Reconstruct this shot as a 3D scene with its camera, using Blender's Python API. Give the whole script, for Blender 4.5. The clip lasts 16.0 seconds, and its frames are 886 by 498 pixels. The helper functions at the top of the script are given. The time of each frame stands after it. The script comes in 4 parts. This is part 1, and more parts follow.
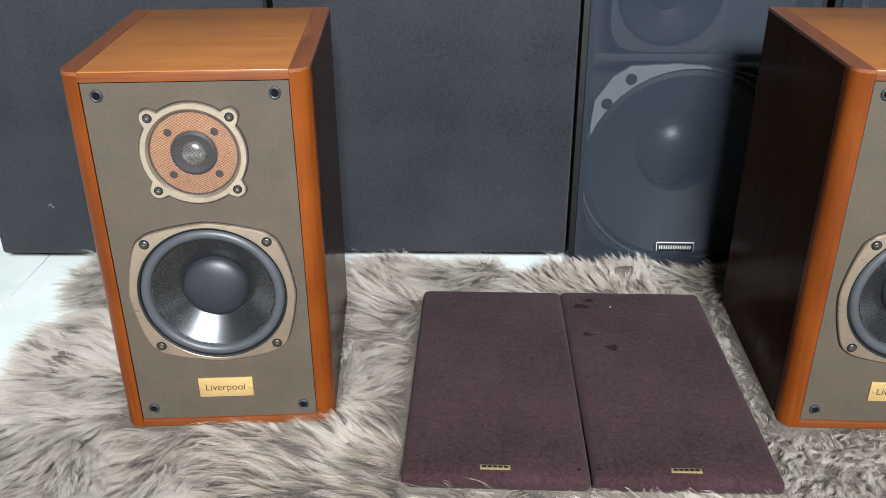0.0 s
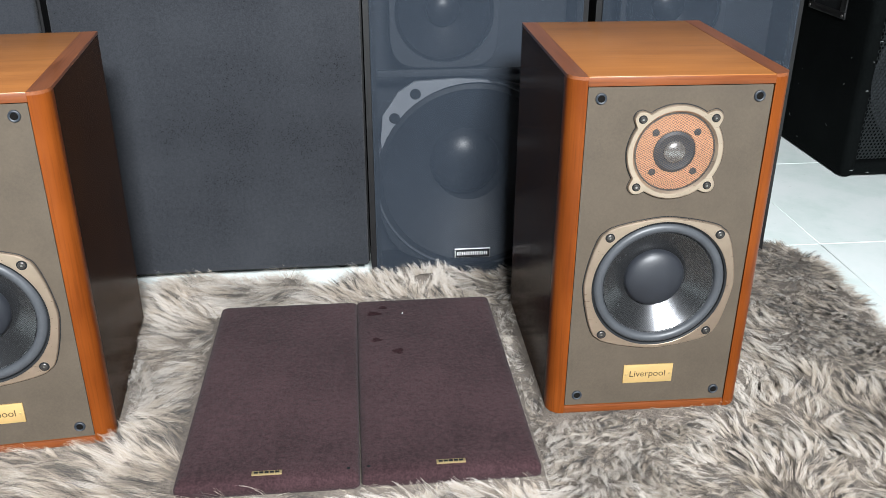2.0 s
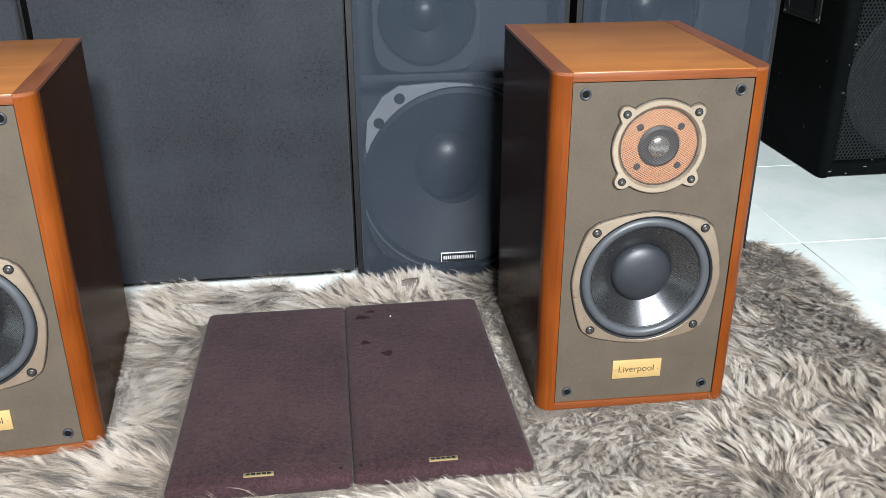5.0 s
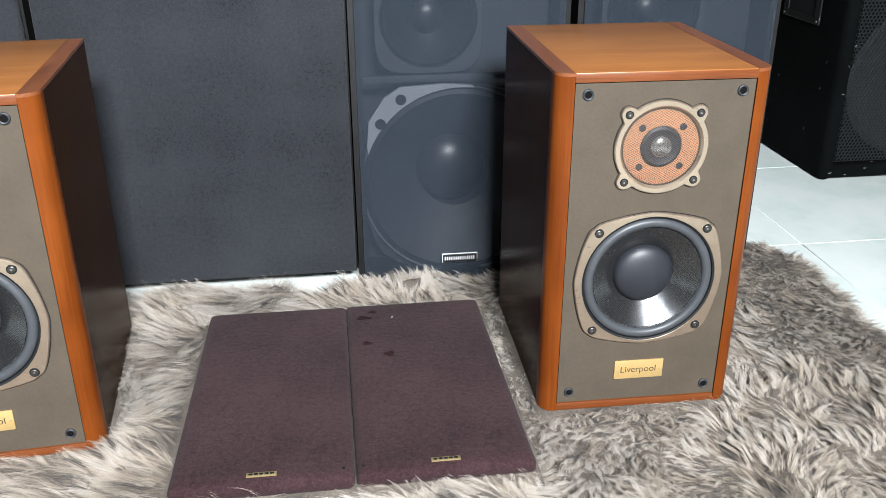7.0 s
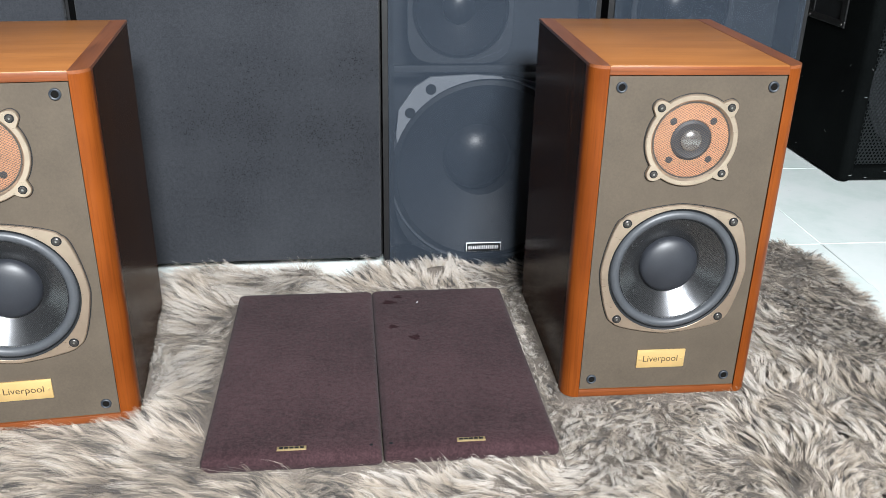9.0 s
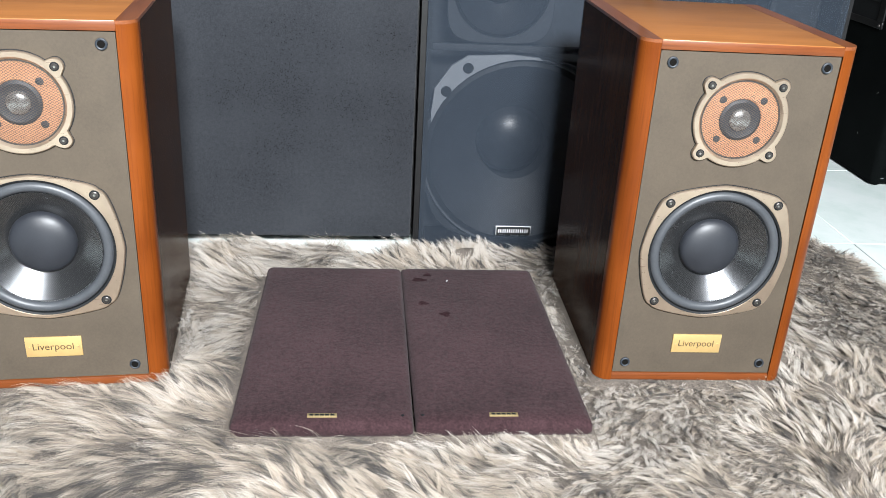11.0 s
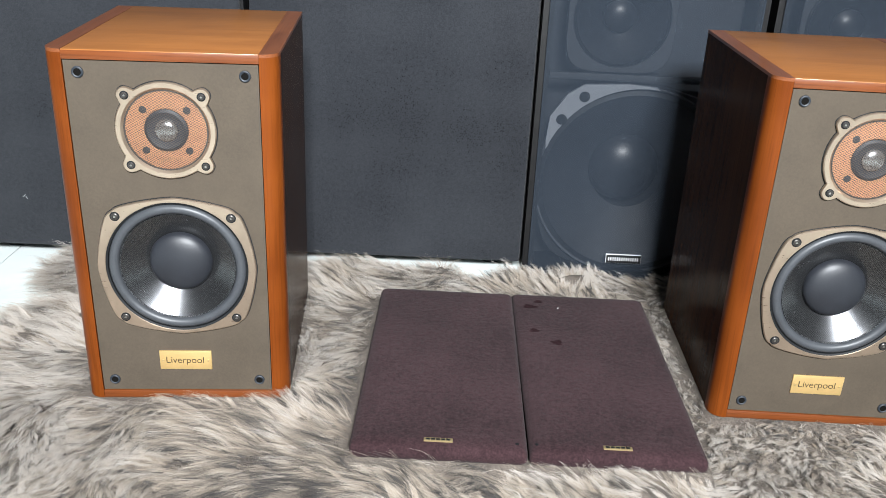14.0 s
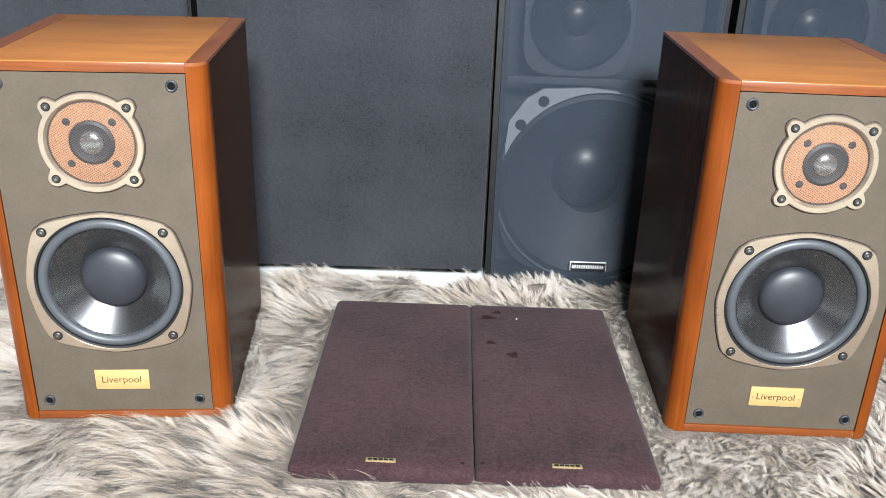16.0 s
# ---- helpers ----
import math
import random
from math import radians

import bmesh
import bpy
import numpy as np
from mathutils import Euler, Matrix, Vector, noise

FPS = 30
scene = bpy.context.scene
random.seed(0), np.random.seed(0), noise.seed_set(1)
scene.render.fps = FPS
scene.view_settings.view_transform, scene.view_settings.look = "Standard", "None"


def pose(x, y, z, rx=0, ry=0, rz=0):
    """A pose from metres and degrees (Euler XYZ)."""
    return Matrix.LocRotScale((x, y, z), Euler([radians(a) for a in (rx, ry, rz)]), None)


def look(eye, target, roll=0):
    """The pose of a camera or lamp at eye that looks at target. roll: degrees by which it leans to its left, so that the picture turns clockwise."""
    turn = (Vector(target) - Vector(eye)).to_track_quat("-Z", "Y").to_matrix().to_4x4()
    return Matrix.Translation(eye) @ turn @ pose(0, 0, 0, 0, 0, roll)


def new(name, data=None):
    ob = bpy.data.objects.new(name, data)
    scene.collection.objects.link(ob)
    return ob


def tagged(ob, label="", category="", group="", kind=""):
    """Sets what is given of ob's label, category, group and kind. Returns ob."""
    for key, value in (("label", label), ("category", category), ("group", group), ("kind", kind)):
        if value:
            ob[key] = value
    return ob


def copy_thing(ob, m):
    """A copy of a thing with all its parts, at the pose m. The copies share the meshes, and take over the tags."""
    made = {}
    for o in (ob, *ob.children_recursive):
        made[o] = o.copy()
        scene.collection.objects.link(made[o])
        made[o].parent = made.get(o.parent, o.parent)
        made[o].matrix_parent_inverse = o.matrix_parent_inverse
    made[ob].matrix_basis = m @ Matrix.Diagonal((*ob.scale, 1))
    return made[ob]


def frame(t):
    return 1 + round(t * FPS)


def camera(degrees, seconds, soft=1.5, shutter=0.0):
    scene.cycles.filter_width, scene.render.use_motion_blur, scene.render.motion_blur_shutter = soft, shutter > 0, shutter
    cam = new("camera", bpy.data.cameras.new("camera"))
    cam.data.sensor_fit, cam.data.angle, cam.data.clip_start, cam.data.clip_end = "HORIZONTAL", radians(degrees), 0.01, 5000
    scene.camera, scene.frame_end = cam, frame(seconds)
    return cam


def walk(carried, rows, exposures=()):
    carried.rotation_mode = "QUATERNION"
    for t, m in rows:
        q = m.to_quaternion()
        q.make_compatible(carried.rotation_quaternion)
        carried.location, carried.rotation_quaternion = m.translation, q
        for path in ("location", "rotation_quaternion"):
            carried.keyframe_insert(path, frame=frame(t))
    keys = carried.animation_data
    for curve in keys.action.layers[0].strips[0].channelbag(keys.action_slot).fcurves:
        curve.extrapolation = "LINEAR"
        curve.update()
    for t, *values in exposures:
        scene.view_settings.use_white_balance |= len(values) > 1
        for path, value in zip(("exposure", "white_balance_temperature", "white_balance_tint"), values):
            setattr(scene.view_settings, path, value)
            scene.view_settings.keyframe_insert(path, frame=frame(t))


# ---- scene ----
cam = camera(53.2, 16.0, soft=0.6)
PATH = [
    (0, (0.117, 0.091, 0.697), (0.05, 1.877, -0.2), -0.3),
    (0.5, (0.152, 0.066, 0.702), (0.095, 1.855, -0.19), -0.2),
    (1, (0.206, 0.065, 0.703), (0.175, 1.858, -0.183), -0.6),
    (1.5, (0.248, 0.044, 0.704), (0.368, 1.841, -0.168), 0.0),
    (2, (0.261, 0.044, 0.7), (0.443, 1.844, -0.153), 0.1),
    (2.5, (0.264, 0.055, 0.696), (0.467, 1.856, -0.15), 0.1),
    (3, (0.258, 0.05, 0.688), (0.472, 1.849, -0.159), 0.2),
    (3.5, (0.247, 0.038, 0.68), (0.465, 1.838, -0.163), 0.0),
    (4, (0.254, 0.033, 0.684), (0.475, 1.838, -0.149), -0.3),
    (6.5, (0.246, 0.031, 0.677), (0.476, 1.844, -0.135), -0.3),
    (7, (0.246, 0.03, 0.68), (0.476, 1.843, -0.133), -0.3),
    (7.5, (0.244, 0.029, 0.679), (0.468, 1.843, -0.133), -0.3),
    (8, (0.239, 0.025, 0.681), (0.461, 1.84, -0.13), -0.1),
    (8.5, (0.221, 0.014, 0.677), (0.44, 1.83, -0.131), 0.6),
    (8.7, (0.219, 0.007, 0.68), (0.432, 1.818, -0.142), 0.8),
    (10.8, (0.191, 0.005, 0.636), (0.394, 1.82, -0.178), 3.2),
    (11, (0.183, 0.007, 0.636), (0.373, 1.824, -0.179), 3.2),
    (11.5, (0.177, 0.01, 0.64), (0.331, 1.827, -0.182), 3.1),
    (12, (0.176, 0.011, 0.639), (0.311, 1.827, -0.188), 3.0),
    (12.5, (0.173, 0.013, 0.642), (0.274, 1.829, -0.189), 2.6),
    (13, (0.164, 0.01, 0.646), (0.238, 1.828, -0.186), 2.5),
    (13.5, (0.146, 0.002, 0.655), (0.166, 1.827, -0.165), 2.3),
    (14, (0.144, 0.001, 0.66), (0.135, 1.835, -0.139), 2.6),
    (14.5, (0.157, 0.008, 0.655), (0.134, 1.846, -0.132), 2.7),
    (15, (0.168, 0.025, 0.652), (0.146, 1.865, -0.133), 2.9),
    (15.5, (0.193, 0.037, 0.65), (0.179, 1.876, -0.135), 2.7),
    (16, (0.209, 0.039, 0.657), (0.202, 1.876, -0.134), 1.9),
]
EXPOSURES = ((0, -0.28), (0.5, -0.18), (1.0, 0.24), (1.5, 0.33), (2.0, -0.07), (2.5, -0.08), (3.5, -0.05), (8.5, -0.04), (10.8, 0.16),
             (12.5, 0.14), (13.0, 0.12), (13.5, 0.10), (14.0, -0.08), (15.0, -0.09), (15.5, -0.10), (16.0, 0.26))
walk(cam, [(t, look(eye, target, roll)) for t, eye, target, roll in PATH], EXPOSURES)

# ---- world and light ----
world = bpy.data.worlds.new("world")
scene.world = world
world.use_nodes = True
wn = world.node_tree.nodes
sky = wn.new("ShaderNodeTexSky")
sky.sky_type, sky.sun_disc, sky.sun_elevation, sky.sun_rotation = "NISHITA", False, radians(40), radians(200)
world.node_tree.links.new(sky.outputs[0], wn["Background"].inputs[0])
wn["Background"].inputs[1].default_value = 0.08


def area_light(name, eye, target, sx, sy, watts, colour, spread=180):
    data = bpy.data.lights.new(name, "AREA")
    data.shape, data.size, data.size_y, data.energy, data.color = "RECTANGLE", sx, sy, watts, colour
    data.spread = radians(spread)
    ob = new(name, data)
    ob.matrix_world = look(eye, target)
    return ob


# weak cool fill added from the front right; its window is assumed
area_light("window_daylight", (1.20, -2.95, 1.75), (0.45, 1.0, 0.4), 0.9, 0.9, 4, (0.86, 0.945, 1.0))
area_light("ceiling_panel_light", (0.55, -1.95, 2.22), (0.05, 1.0, 0.2), 0.85, 0.50, 136, (0.915, 0.955, 0.995), 96)


# ---- materials ----
class Nodes:
    def __init__(self, name):
        self.m = bpy.data.materials.new(name)
        self.m.use_nodes = True
        self.t = self.m.node_tree
        self.b = self.t.nodes["Principled BSDF"]
        self.out = self.t.nodes["Material Output"]

    def add(self, kind, **inputs):
        n = self.t.nodes.new("ShaderNode" + kind)
        for k, v in inputs.items():
            n.inputs[k.replace("_", " ")].default_value = v
        return n

    def link(self, a, b):
        self.t.links.new(a, b)

    def coords(self, scale=(1, 1, 1)):
        tc = self.add("TexCoord")
        mp = self.add("Mapping")
        mp.inputs["Scale"].default_value = scale
        self.link(tc.outputs["Object"], mp.inputs["Vector"])
        return mp.outputs[0]

    def noise(self, vec, scale, detail=4.0, rough=0.55):
        n = self.add("TexNoise", Scale=scale, Detail=detail, Roughness=rough)
        self.link(vec, n.inputs["Vector"])
        return n.outputs["Fac"]

    def ramp(self, fac, *stops):
        n = self.add("ValToRGB")
        e = n.color_ramp.elements
        while len(e) < len(stops):
            e.new(0.5)
        for el, (p, c) in zip(e, stops):
            el.position, el.color = p, (*c, 1) if len(c) == 3 else c
        self.link(fac, n.inputs[0])
        return n.outputs[0]

    def mix(self, fac, a, b, blend="MIX"):
        n = self.add("Mix")
        n.data_type, n.blend_type = "RGBA", blend
        for sock, v in ((n.inputs[0], fac), (n.inputs[6], a), (n.inputs[7], b)):
            if isinstance(v, (int, float)):
                sock.default_value = v
            elif isinstance(v, tuple):
                sock.default_value = (*v, 1)
            else:
                self.link(v, sock)
        return n.outputs[2]

    def math(self, op, a, b=0.0, clamp=False):
        n = self.add("Math")
        n.operation, n.use_clamp = op, clamp
        for sock, v in zip(n.inputs, (a, b)):
            if isinstance(v, (int, float)):
                sock.default_value = v
            else:
                self.link(v, sock)
        return n.outputs[0]

    def bump(self, height, strength, distance):
        n = self.add("Bump", Strength=strength, Distance=distance)
        self.link(height, n.inputs["Height"])
        self.link(n.outputs[0], self.b.inputs["Normal"])

    def set(self, **inputs):
        for k, v in inputs.items():
            s = self.b.inputs[k.replace("_", " ")]
            if isinstance(v, (int, float, tuple)):
                s.default_value = (*v, 1) if isinstance(v, tuple) else v
            else:
                self.link(v, s)
        return self


def times(c, k):
    return tuple(v * k for v in c)


def plain(name, colour, rough=0.5, metal=0.0, var=0.15, scale=30, fine=400, bump=0.1, dist=0.0006, coat=0.0, specks=0.0, gloss=0.5):
    """Paint, plastic, rubber or metal with wear at two scales."""
    n = Nodes(name)
    v = n.coords()
    big, small = n.noise(v, scale), n.noise(v, fine, 3)
    f = n.math("ADD", n.math("MULTIPLY", big, 0.6), n.math("MULTIPLY", small, 0.4))
    col = n.ramp(f, (0.3, times(colour, 1 - var)), (0.7, times(colour, 1 + var)))
    if specks:
        vo = n.add("TexVoronoi", Scale=specks)
        n.link(v, vo.inputs["Vector"])
        dot = n.math("LESS_THAN", vo.outputs["Distance"], 0.055)
        pick = n.math("GREATER_THAN", n.noise(v, specks * 0.37, 2), 0.63)
        col = n.mix(n.math("MULTIPLY", dot, pick), col, (0.45, 0.45, 0.43))
    rg = n.math("ADD", n.math("MULTIPLY", big, 0.16), rough - 0.08, True)
    n.set(Base_Color=col, Roughness=rg, Metallic=metal, Coat_Weight=coat, Coat_Roughness=0.12, Specular_IOR_Level=gloss)
    n.bump(small, bump, dist)
    return n.m


def wood(name, dark, light, axis, rough=0.3, coat=0.35, fine=1.0, gloss=0.35, pore=0.5):
    """Lacquered veneer with its grain along the axis."""
    n = Nodes(name)
    s = [26.0, 26.0, 26.0]
    s[axis] = 2.2
    v = n.coords(tuple(s))
    wave = n.noise(v, 1.6, 6, 0.6)
    s2 = [420.0 * fine] * 3
    s2[axis] = 12.0
    pores = n.noise(n.coords(tuple(s2)), 1.0, 3)
    blotch = n.noise(n.coords(), 9.0, 3)
    f = n.math("ADD", n.math("MULTIPLY", wave, 0.62), n.math("MULTIPLY", blotch, 0.38))
    col = n.ramp(f, (0.32, dark), (0.52, tuple((a + b) / 2 for a, b in zip(dark, light))), (0.72, light))
    col = n.mix(n.ramp(pores, (0.35, (pore, pore, pore)), (0.5, (0, 0, 0))), col, times(dark, 0.55))
    n.set(Base_Color=col, Roughness=n.math("ADD", n.math("MULTIPLY", blotch, 0.15), rough - 0.07), Coat_Weight=coat, Coat_Roughness=0.16, Specular_IOR_Level=gloss)
    n.bump(pores, 0.12, 0.0004)
    return n.m


def cloth(name, a, b, see=0.0, weave=900.0, rough=0.95, specks=0.0, fuzz=0.3, blotch_scale=6.0, gloss=0.2, fleck=0.06):
    """Woven or felted speaker cloth; see: how much of the light passes through the weave."""
    n = Nodes(name)
    v = n.coords()
    blotch, mid, fine = n.noise(v, blotch_scale, 4), n.noise(v, 160, 4, 0.7), n.noise(v, weave, 2)
    f = n.math("ADD", n.math("MULTIPLY", blotch, 0.38), n.math("MULTIPLY", n.math("ADD", mid, n.noise(v, 420, 2)), 0.31))
    col = n.ramp(f, (0.40, a), (0.60, b))
    if specks:
        vo = n.add("TexVoronoi", Scale=specks)
        n.link(v, vo.inputs["Vector"])
        dot = n.math("LESS_THAN", vo.outputs["Distance"], fleck)
        pick = n.math("GREATER_THAN", n.noise(v, specks * 0.31, 2), 0.62)
        col = n.mix(n.math("MULTIPLY", n.math("MULTIPLY", dot, pick), 0.6), col, (0.4, 0.37, 0.36))
    n.set(Base_Color=col, Roughness=rough, Sheen_Weight=fuzz, Sheen_Roughness=0.5, Specular_IOR_Level=gloss)
    n.bump(n.math("ADD", mid, n.math("MULTIPLY", fine, 0.7)), 0.8, 0.0014)
    if see:
        tr, mx = n.add("BsdfTransparent"), n.add("MixShader")
        mx.inputs[0].default_value = see
        n.link(n.b.outputs[0], mx.inputs[1])
        n.link(tr.outputs[0], mx.inputs[2])
        n.link(mx.outputs[0], n.out.inputs[0])
    return n.m


def brushed(name, colour, rough, metal=0.8):
    n = Nodes(name)
    v = n.coords((60, 60, 900))
    lines = n.noise(v, 1.0, 3)
    stain = n.noise(n.coords(), 45, 4)
    n.set(Base_Color=n.ramp(stain, (0.3, times(colour, 0.86)), (0.7, colour)), Metallic=metal,
          Roughness=n.math("ADD", n.math("MULTIPLY", lines, 0.14), rough - 0.07))
    n.bump(lines, 0.02, 0.0002)
    return n.m


def fur_material():
    n = Nodes("fur")
    along, tone = n.add("Attribute"), n.add("Attribute")
    along.attribute_name, tone.attribute_name = "along", "tone"
    # root ends of light and mid darkened, standing in for self-shadow in the pile
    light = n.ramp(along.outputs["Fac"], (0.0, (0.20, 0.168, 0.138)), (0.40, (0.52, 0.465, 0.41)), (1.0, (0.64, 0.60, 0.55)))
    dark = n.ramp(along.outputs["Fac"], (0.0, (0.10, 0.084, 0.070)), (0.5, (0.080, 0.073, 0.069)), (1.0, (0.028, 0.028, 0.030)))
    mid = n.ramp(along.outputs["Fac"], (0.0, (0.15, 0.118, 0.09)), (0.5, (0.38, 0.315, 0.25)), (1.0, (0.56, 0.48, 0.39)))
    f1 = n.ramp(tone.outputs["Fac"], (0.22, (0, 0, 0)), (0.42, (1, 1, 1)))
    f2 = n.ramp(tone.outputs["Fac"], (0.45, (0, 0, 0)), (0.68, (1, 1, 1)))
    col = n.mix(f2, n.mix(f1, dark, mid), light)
    n.set(Base_Color=col, Roughness=0.65, Specular_IOR_Level=0.12, Sheen_Weight=0.1)
    return n.m


def tile_material():
    n = Nodes("pale_tile")
    v = n.coords()
    oi = n.add("ObjectInfo")
    base = n.noise(v, 5.0, 6, 0.62)
    vein = n.noise(v, 16.0, 5, 0.7)
    col = n.ramp(base, (0.34, (0.66, 0.77, 0.73)), (0.52, (0.80, 0.87, 0.85)), (0.7, (0.87, 0.91, 0.90)))
    col = n.mix(n.ramp(vein, (0.62, (0, 0, 0)), (0.74, (0.35, 0.35, 0.35))), col, (0.50, 0.62, 0.58))
    dirt = n.noise(v, 60.0, 3)
    col = n.mix(n.ramp(dirt, (0.70, (0, 0, 0)), (0.80, (0.5, 0.5, 0.5))), col, (0.40, 0.38, 0.34))
    col = n.mix(n.math("MULTIPLY", oi.outputs["Random"], 0.10), col, (0.55, 0.62, 0.60))
    n.set(Base_Color=col, Roughness=n.math("ADD", n.math("MULTIPLY", vein, 0.12), 0.10), Specular_IOR_Level=0.5)
    return n.m


def carbon_material():
    """Woven cone fibre under a glossy resin."""
    n = Nodes("woven_cone")
    v = n.coords((1, 0.3, 1))
    ck = n.add("TexChecker", Scale=900.0)
    n.link(v, ck.inputs["Vector"])
    worn = n.noise(n.coords(), 45, 4)
    n.set(Base_Color=n.mix(ck.outputs["Fac"], (0.040, 0.041, 0.044), (0.150, 0.153, 0.158)), Metallic=0.85,
          Roughness=n.math("ADD", n.math("MULTIPLY", worn, 0.12), 0.19), Specular_IOR_Level=0.9)
    n.bump(ck.outputs["Fac"], 0.04, 0.0003)
    return n.m


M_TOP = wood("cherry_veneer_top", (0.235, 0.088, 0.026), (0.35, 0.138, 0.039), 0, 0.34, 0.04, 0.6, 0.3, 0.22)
M_STRIP = wood("cherry_corner", (0.090, 0.019, 0.0032), (0.205, 0.052, 0.0080), 2, 0.34, 0.0, 1.0, 0.10, 0.3)
M_RAIL = wood("cherry_rail", (0.115, 0.029, 0.007), (0.19, 0.053, 0.012), 0, 0.42, 0.0)
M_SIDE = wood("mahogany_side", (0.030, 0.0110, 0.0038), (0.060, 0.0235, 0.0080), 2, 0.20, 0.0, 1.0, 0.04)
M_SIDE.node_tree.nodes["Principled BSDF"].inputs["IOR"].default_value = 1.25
M_CAP = wood("mahogany_edge", (0.15, 0.045, 0.016), (0.26, 0.085, 0.030), 1, 0.3, 0.35)
M_BAFFLE = plain("olive_grey_baffle", (0.067, 0.0525, 0.0375), 0.74, 0, 0.17, 22, 420, 0.3, 0.0004, 0, 0, 0.3)
M_GAP = plain("black_gap", (0.006, 0.0055, 0.005), 0.9, gloss=0.05)
M_CHAMP = brushed("champagne_metal", (0.56, 0.44, 0.335), 0.30, 0.85)
M_BRASS = brushed("brass_plate", (0.78, 0.54, 0.23), 0.34, 0.6)
M_INK = plain("dark_engraving", (0.045, 0.026, 0.010), 0.6)
M_PEACH = plain("peach_felt", (0.42, 0.205, 0.11), 0.9, 0, 0.12, 60, 700, 0.3)
M_WIRE = plain("copper_wire", (0.085, 0.066, 0.055), 0.42, 0.4)
M_TWDARK = plain("tweeter_grey", (0.016, 0.021, 0.028), 0.55)
M_DOME = brushed("dome_metal", (0.42, 0.41, 0.40), 0.24)
M_RUBBER = plain("grey_rubber", (0.047, 0.051, 0.057), 0.45, 0, 0.18, 40, 500, 0.15)
M_BLACK = plain("black_plastic", (0.010, 0.011, 0.012), 0.5, gloss=0.25)
M_CAPBLK = plain("dust_cap", (0.017, 0.019, 0.024), 0.47, 0, 0.25, 25, 500, 0.2, 0.0005, 0.0)
M_STEEL = plain("dark_steel", (0.075, 0.07, 0.066), 0.36, 0.7)
M_BRIGHT = plain("screw_bright", (0.45, 0.43, 0.40), 0.3, 0.9)
M_CONE = carbon_material()
M_FIBRE = plain("pale_fibre", (0.10, 0.103, 0.107), 0.45, 0.2)
M_DIMRIM = plain("dim_frame", (0.034, 0.037, 0.043), 0.7)
M_GLOSSCONE = plain("glossy_black_cone", (0.015, 0.016, 0.019), 0.36)
M_PLUM = cloth("plum_cloth", (0.0175, 0.0078, 0.0092), (0.049, 0.0245, 0.0277), 0, 800, 0.95, 26.0, 0.03)
M_PLUMDARK = cloth("plum_stain", (0.013, 0.0055, 0.0065), (0.036, 0.0170, 0.0195), 0, 800, 0.95, 0, 0.0, 6.0, 0.1)
M_CHAR = cloth("charcoal_cloth", (0.0160, 0.0178, 0.0218), (0.033, 0.0360, 0.0420), 0.08, 1400, 0.95, 14.0, 0.08)
M_BLUE = cloth("blue_grey_mesh", (0.028, 0.039, 0.055), (0.035, 0.048, 0.067), 0.46, 1500, 0.8, 9.0, 0.1)
M_CABBLK = plain("black_vinyl", (0.006, 0.006, 0.0065), 0.42, 0, 0.2, 30, 600, 0.3)
M_CARPET = cloth("black_carpet", (0.0022, 0.0028, 0.0028), (0.0055, 0.0066, 0.0066), 0, 900, 1.0, 30.0, 0.0, 6.0, 0.03, 0.11)
M_PAGRILLE = plain("black_steel_grille", (0.010, 0.0125, 0.014), 0.45, 0.2, 0.2, 30, 300, 0.2, 0.0006, 0, 0)
M_DRIVER = plain("grey_cast_frame", (0.30, 0.315, 0.34), 0.55, 0.0)
M_RIM = plain("dull_rim", (0.09, 0.096, 0.108), 0.6)
M_PAPER = plain("paper_cone", (0.020, 0.022, 0.026), 0.55)
M_WHITE = plain("white_print", (0.80, 0.80, 0.80), 0.5)
M_SCUFF = plain("pale_scuff", (0.24, 0.25, 0.25), 0.8)
M_GOLD = brushed("gold_badge", (0.80, 0.62, 0.32), 0.3)
M_WALL = plain("dark_wall_paint", (0.034, 0.030, 0.027), 0.8, 0, 0.05, 3, 120, 0.15)
M_PALEWALL = plain("pale_wall_paint", (0.32, 0.31, 0.295), 0.8, 0, 0.05, 3, 120, 0.15)
M_CEIL = plain("dim_ceiling_paint", (0.07, 0.07, 0.069), 0.85, 0, 0.04, 3, 120, 0.15)
M_GROUT = plain("pale_grout", (0.60, 0.64, 0.62), 0.8)
M_TILE = tile_material()
M_FUR = fur_material()
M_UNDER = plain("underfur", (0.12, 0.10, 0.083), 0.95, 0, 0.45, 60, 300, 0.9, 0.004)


# ---- mesh helpers ----
def finish(bm, name, material, sharp=38):
    bmesh.ops.recalc_face_normals(bm, faces=bm.faces)
    me = bpy.data.meshes.new(name)
    bm.to_mesh(me)
    bm.free()
    me.materials.append(material)
    me.polygons.foreach_set("use_smooth", np.ones(len(me.polygons), bool))
    me.set_sharp_from_angle(angle=radians(sharp))
    return me


def part(name, bm, material, parent, label=""):
    ob = new(name, finish(bm, name, material))
    ob.parent = parent
    return tagged(ob, label)


def thing(name, m, label, category, group=""):
    ob = new(name)
    ob.empty_display_size = 0.05
    ob.matrix_world = m
    return tagged(ob, label, category, group)


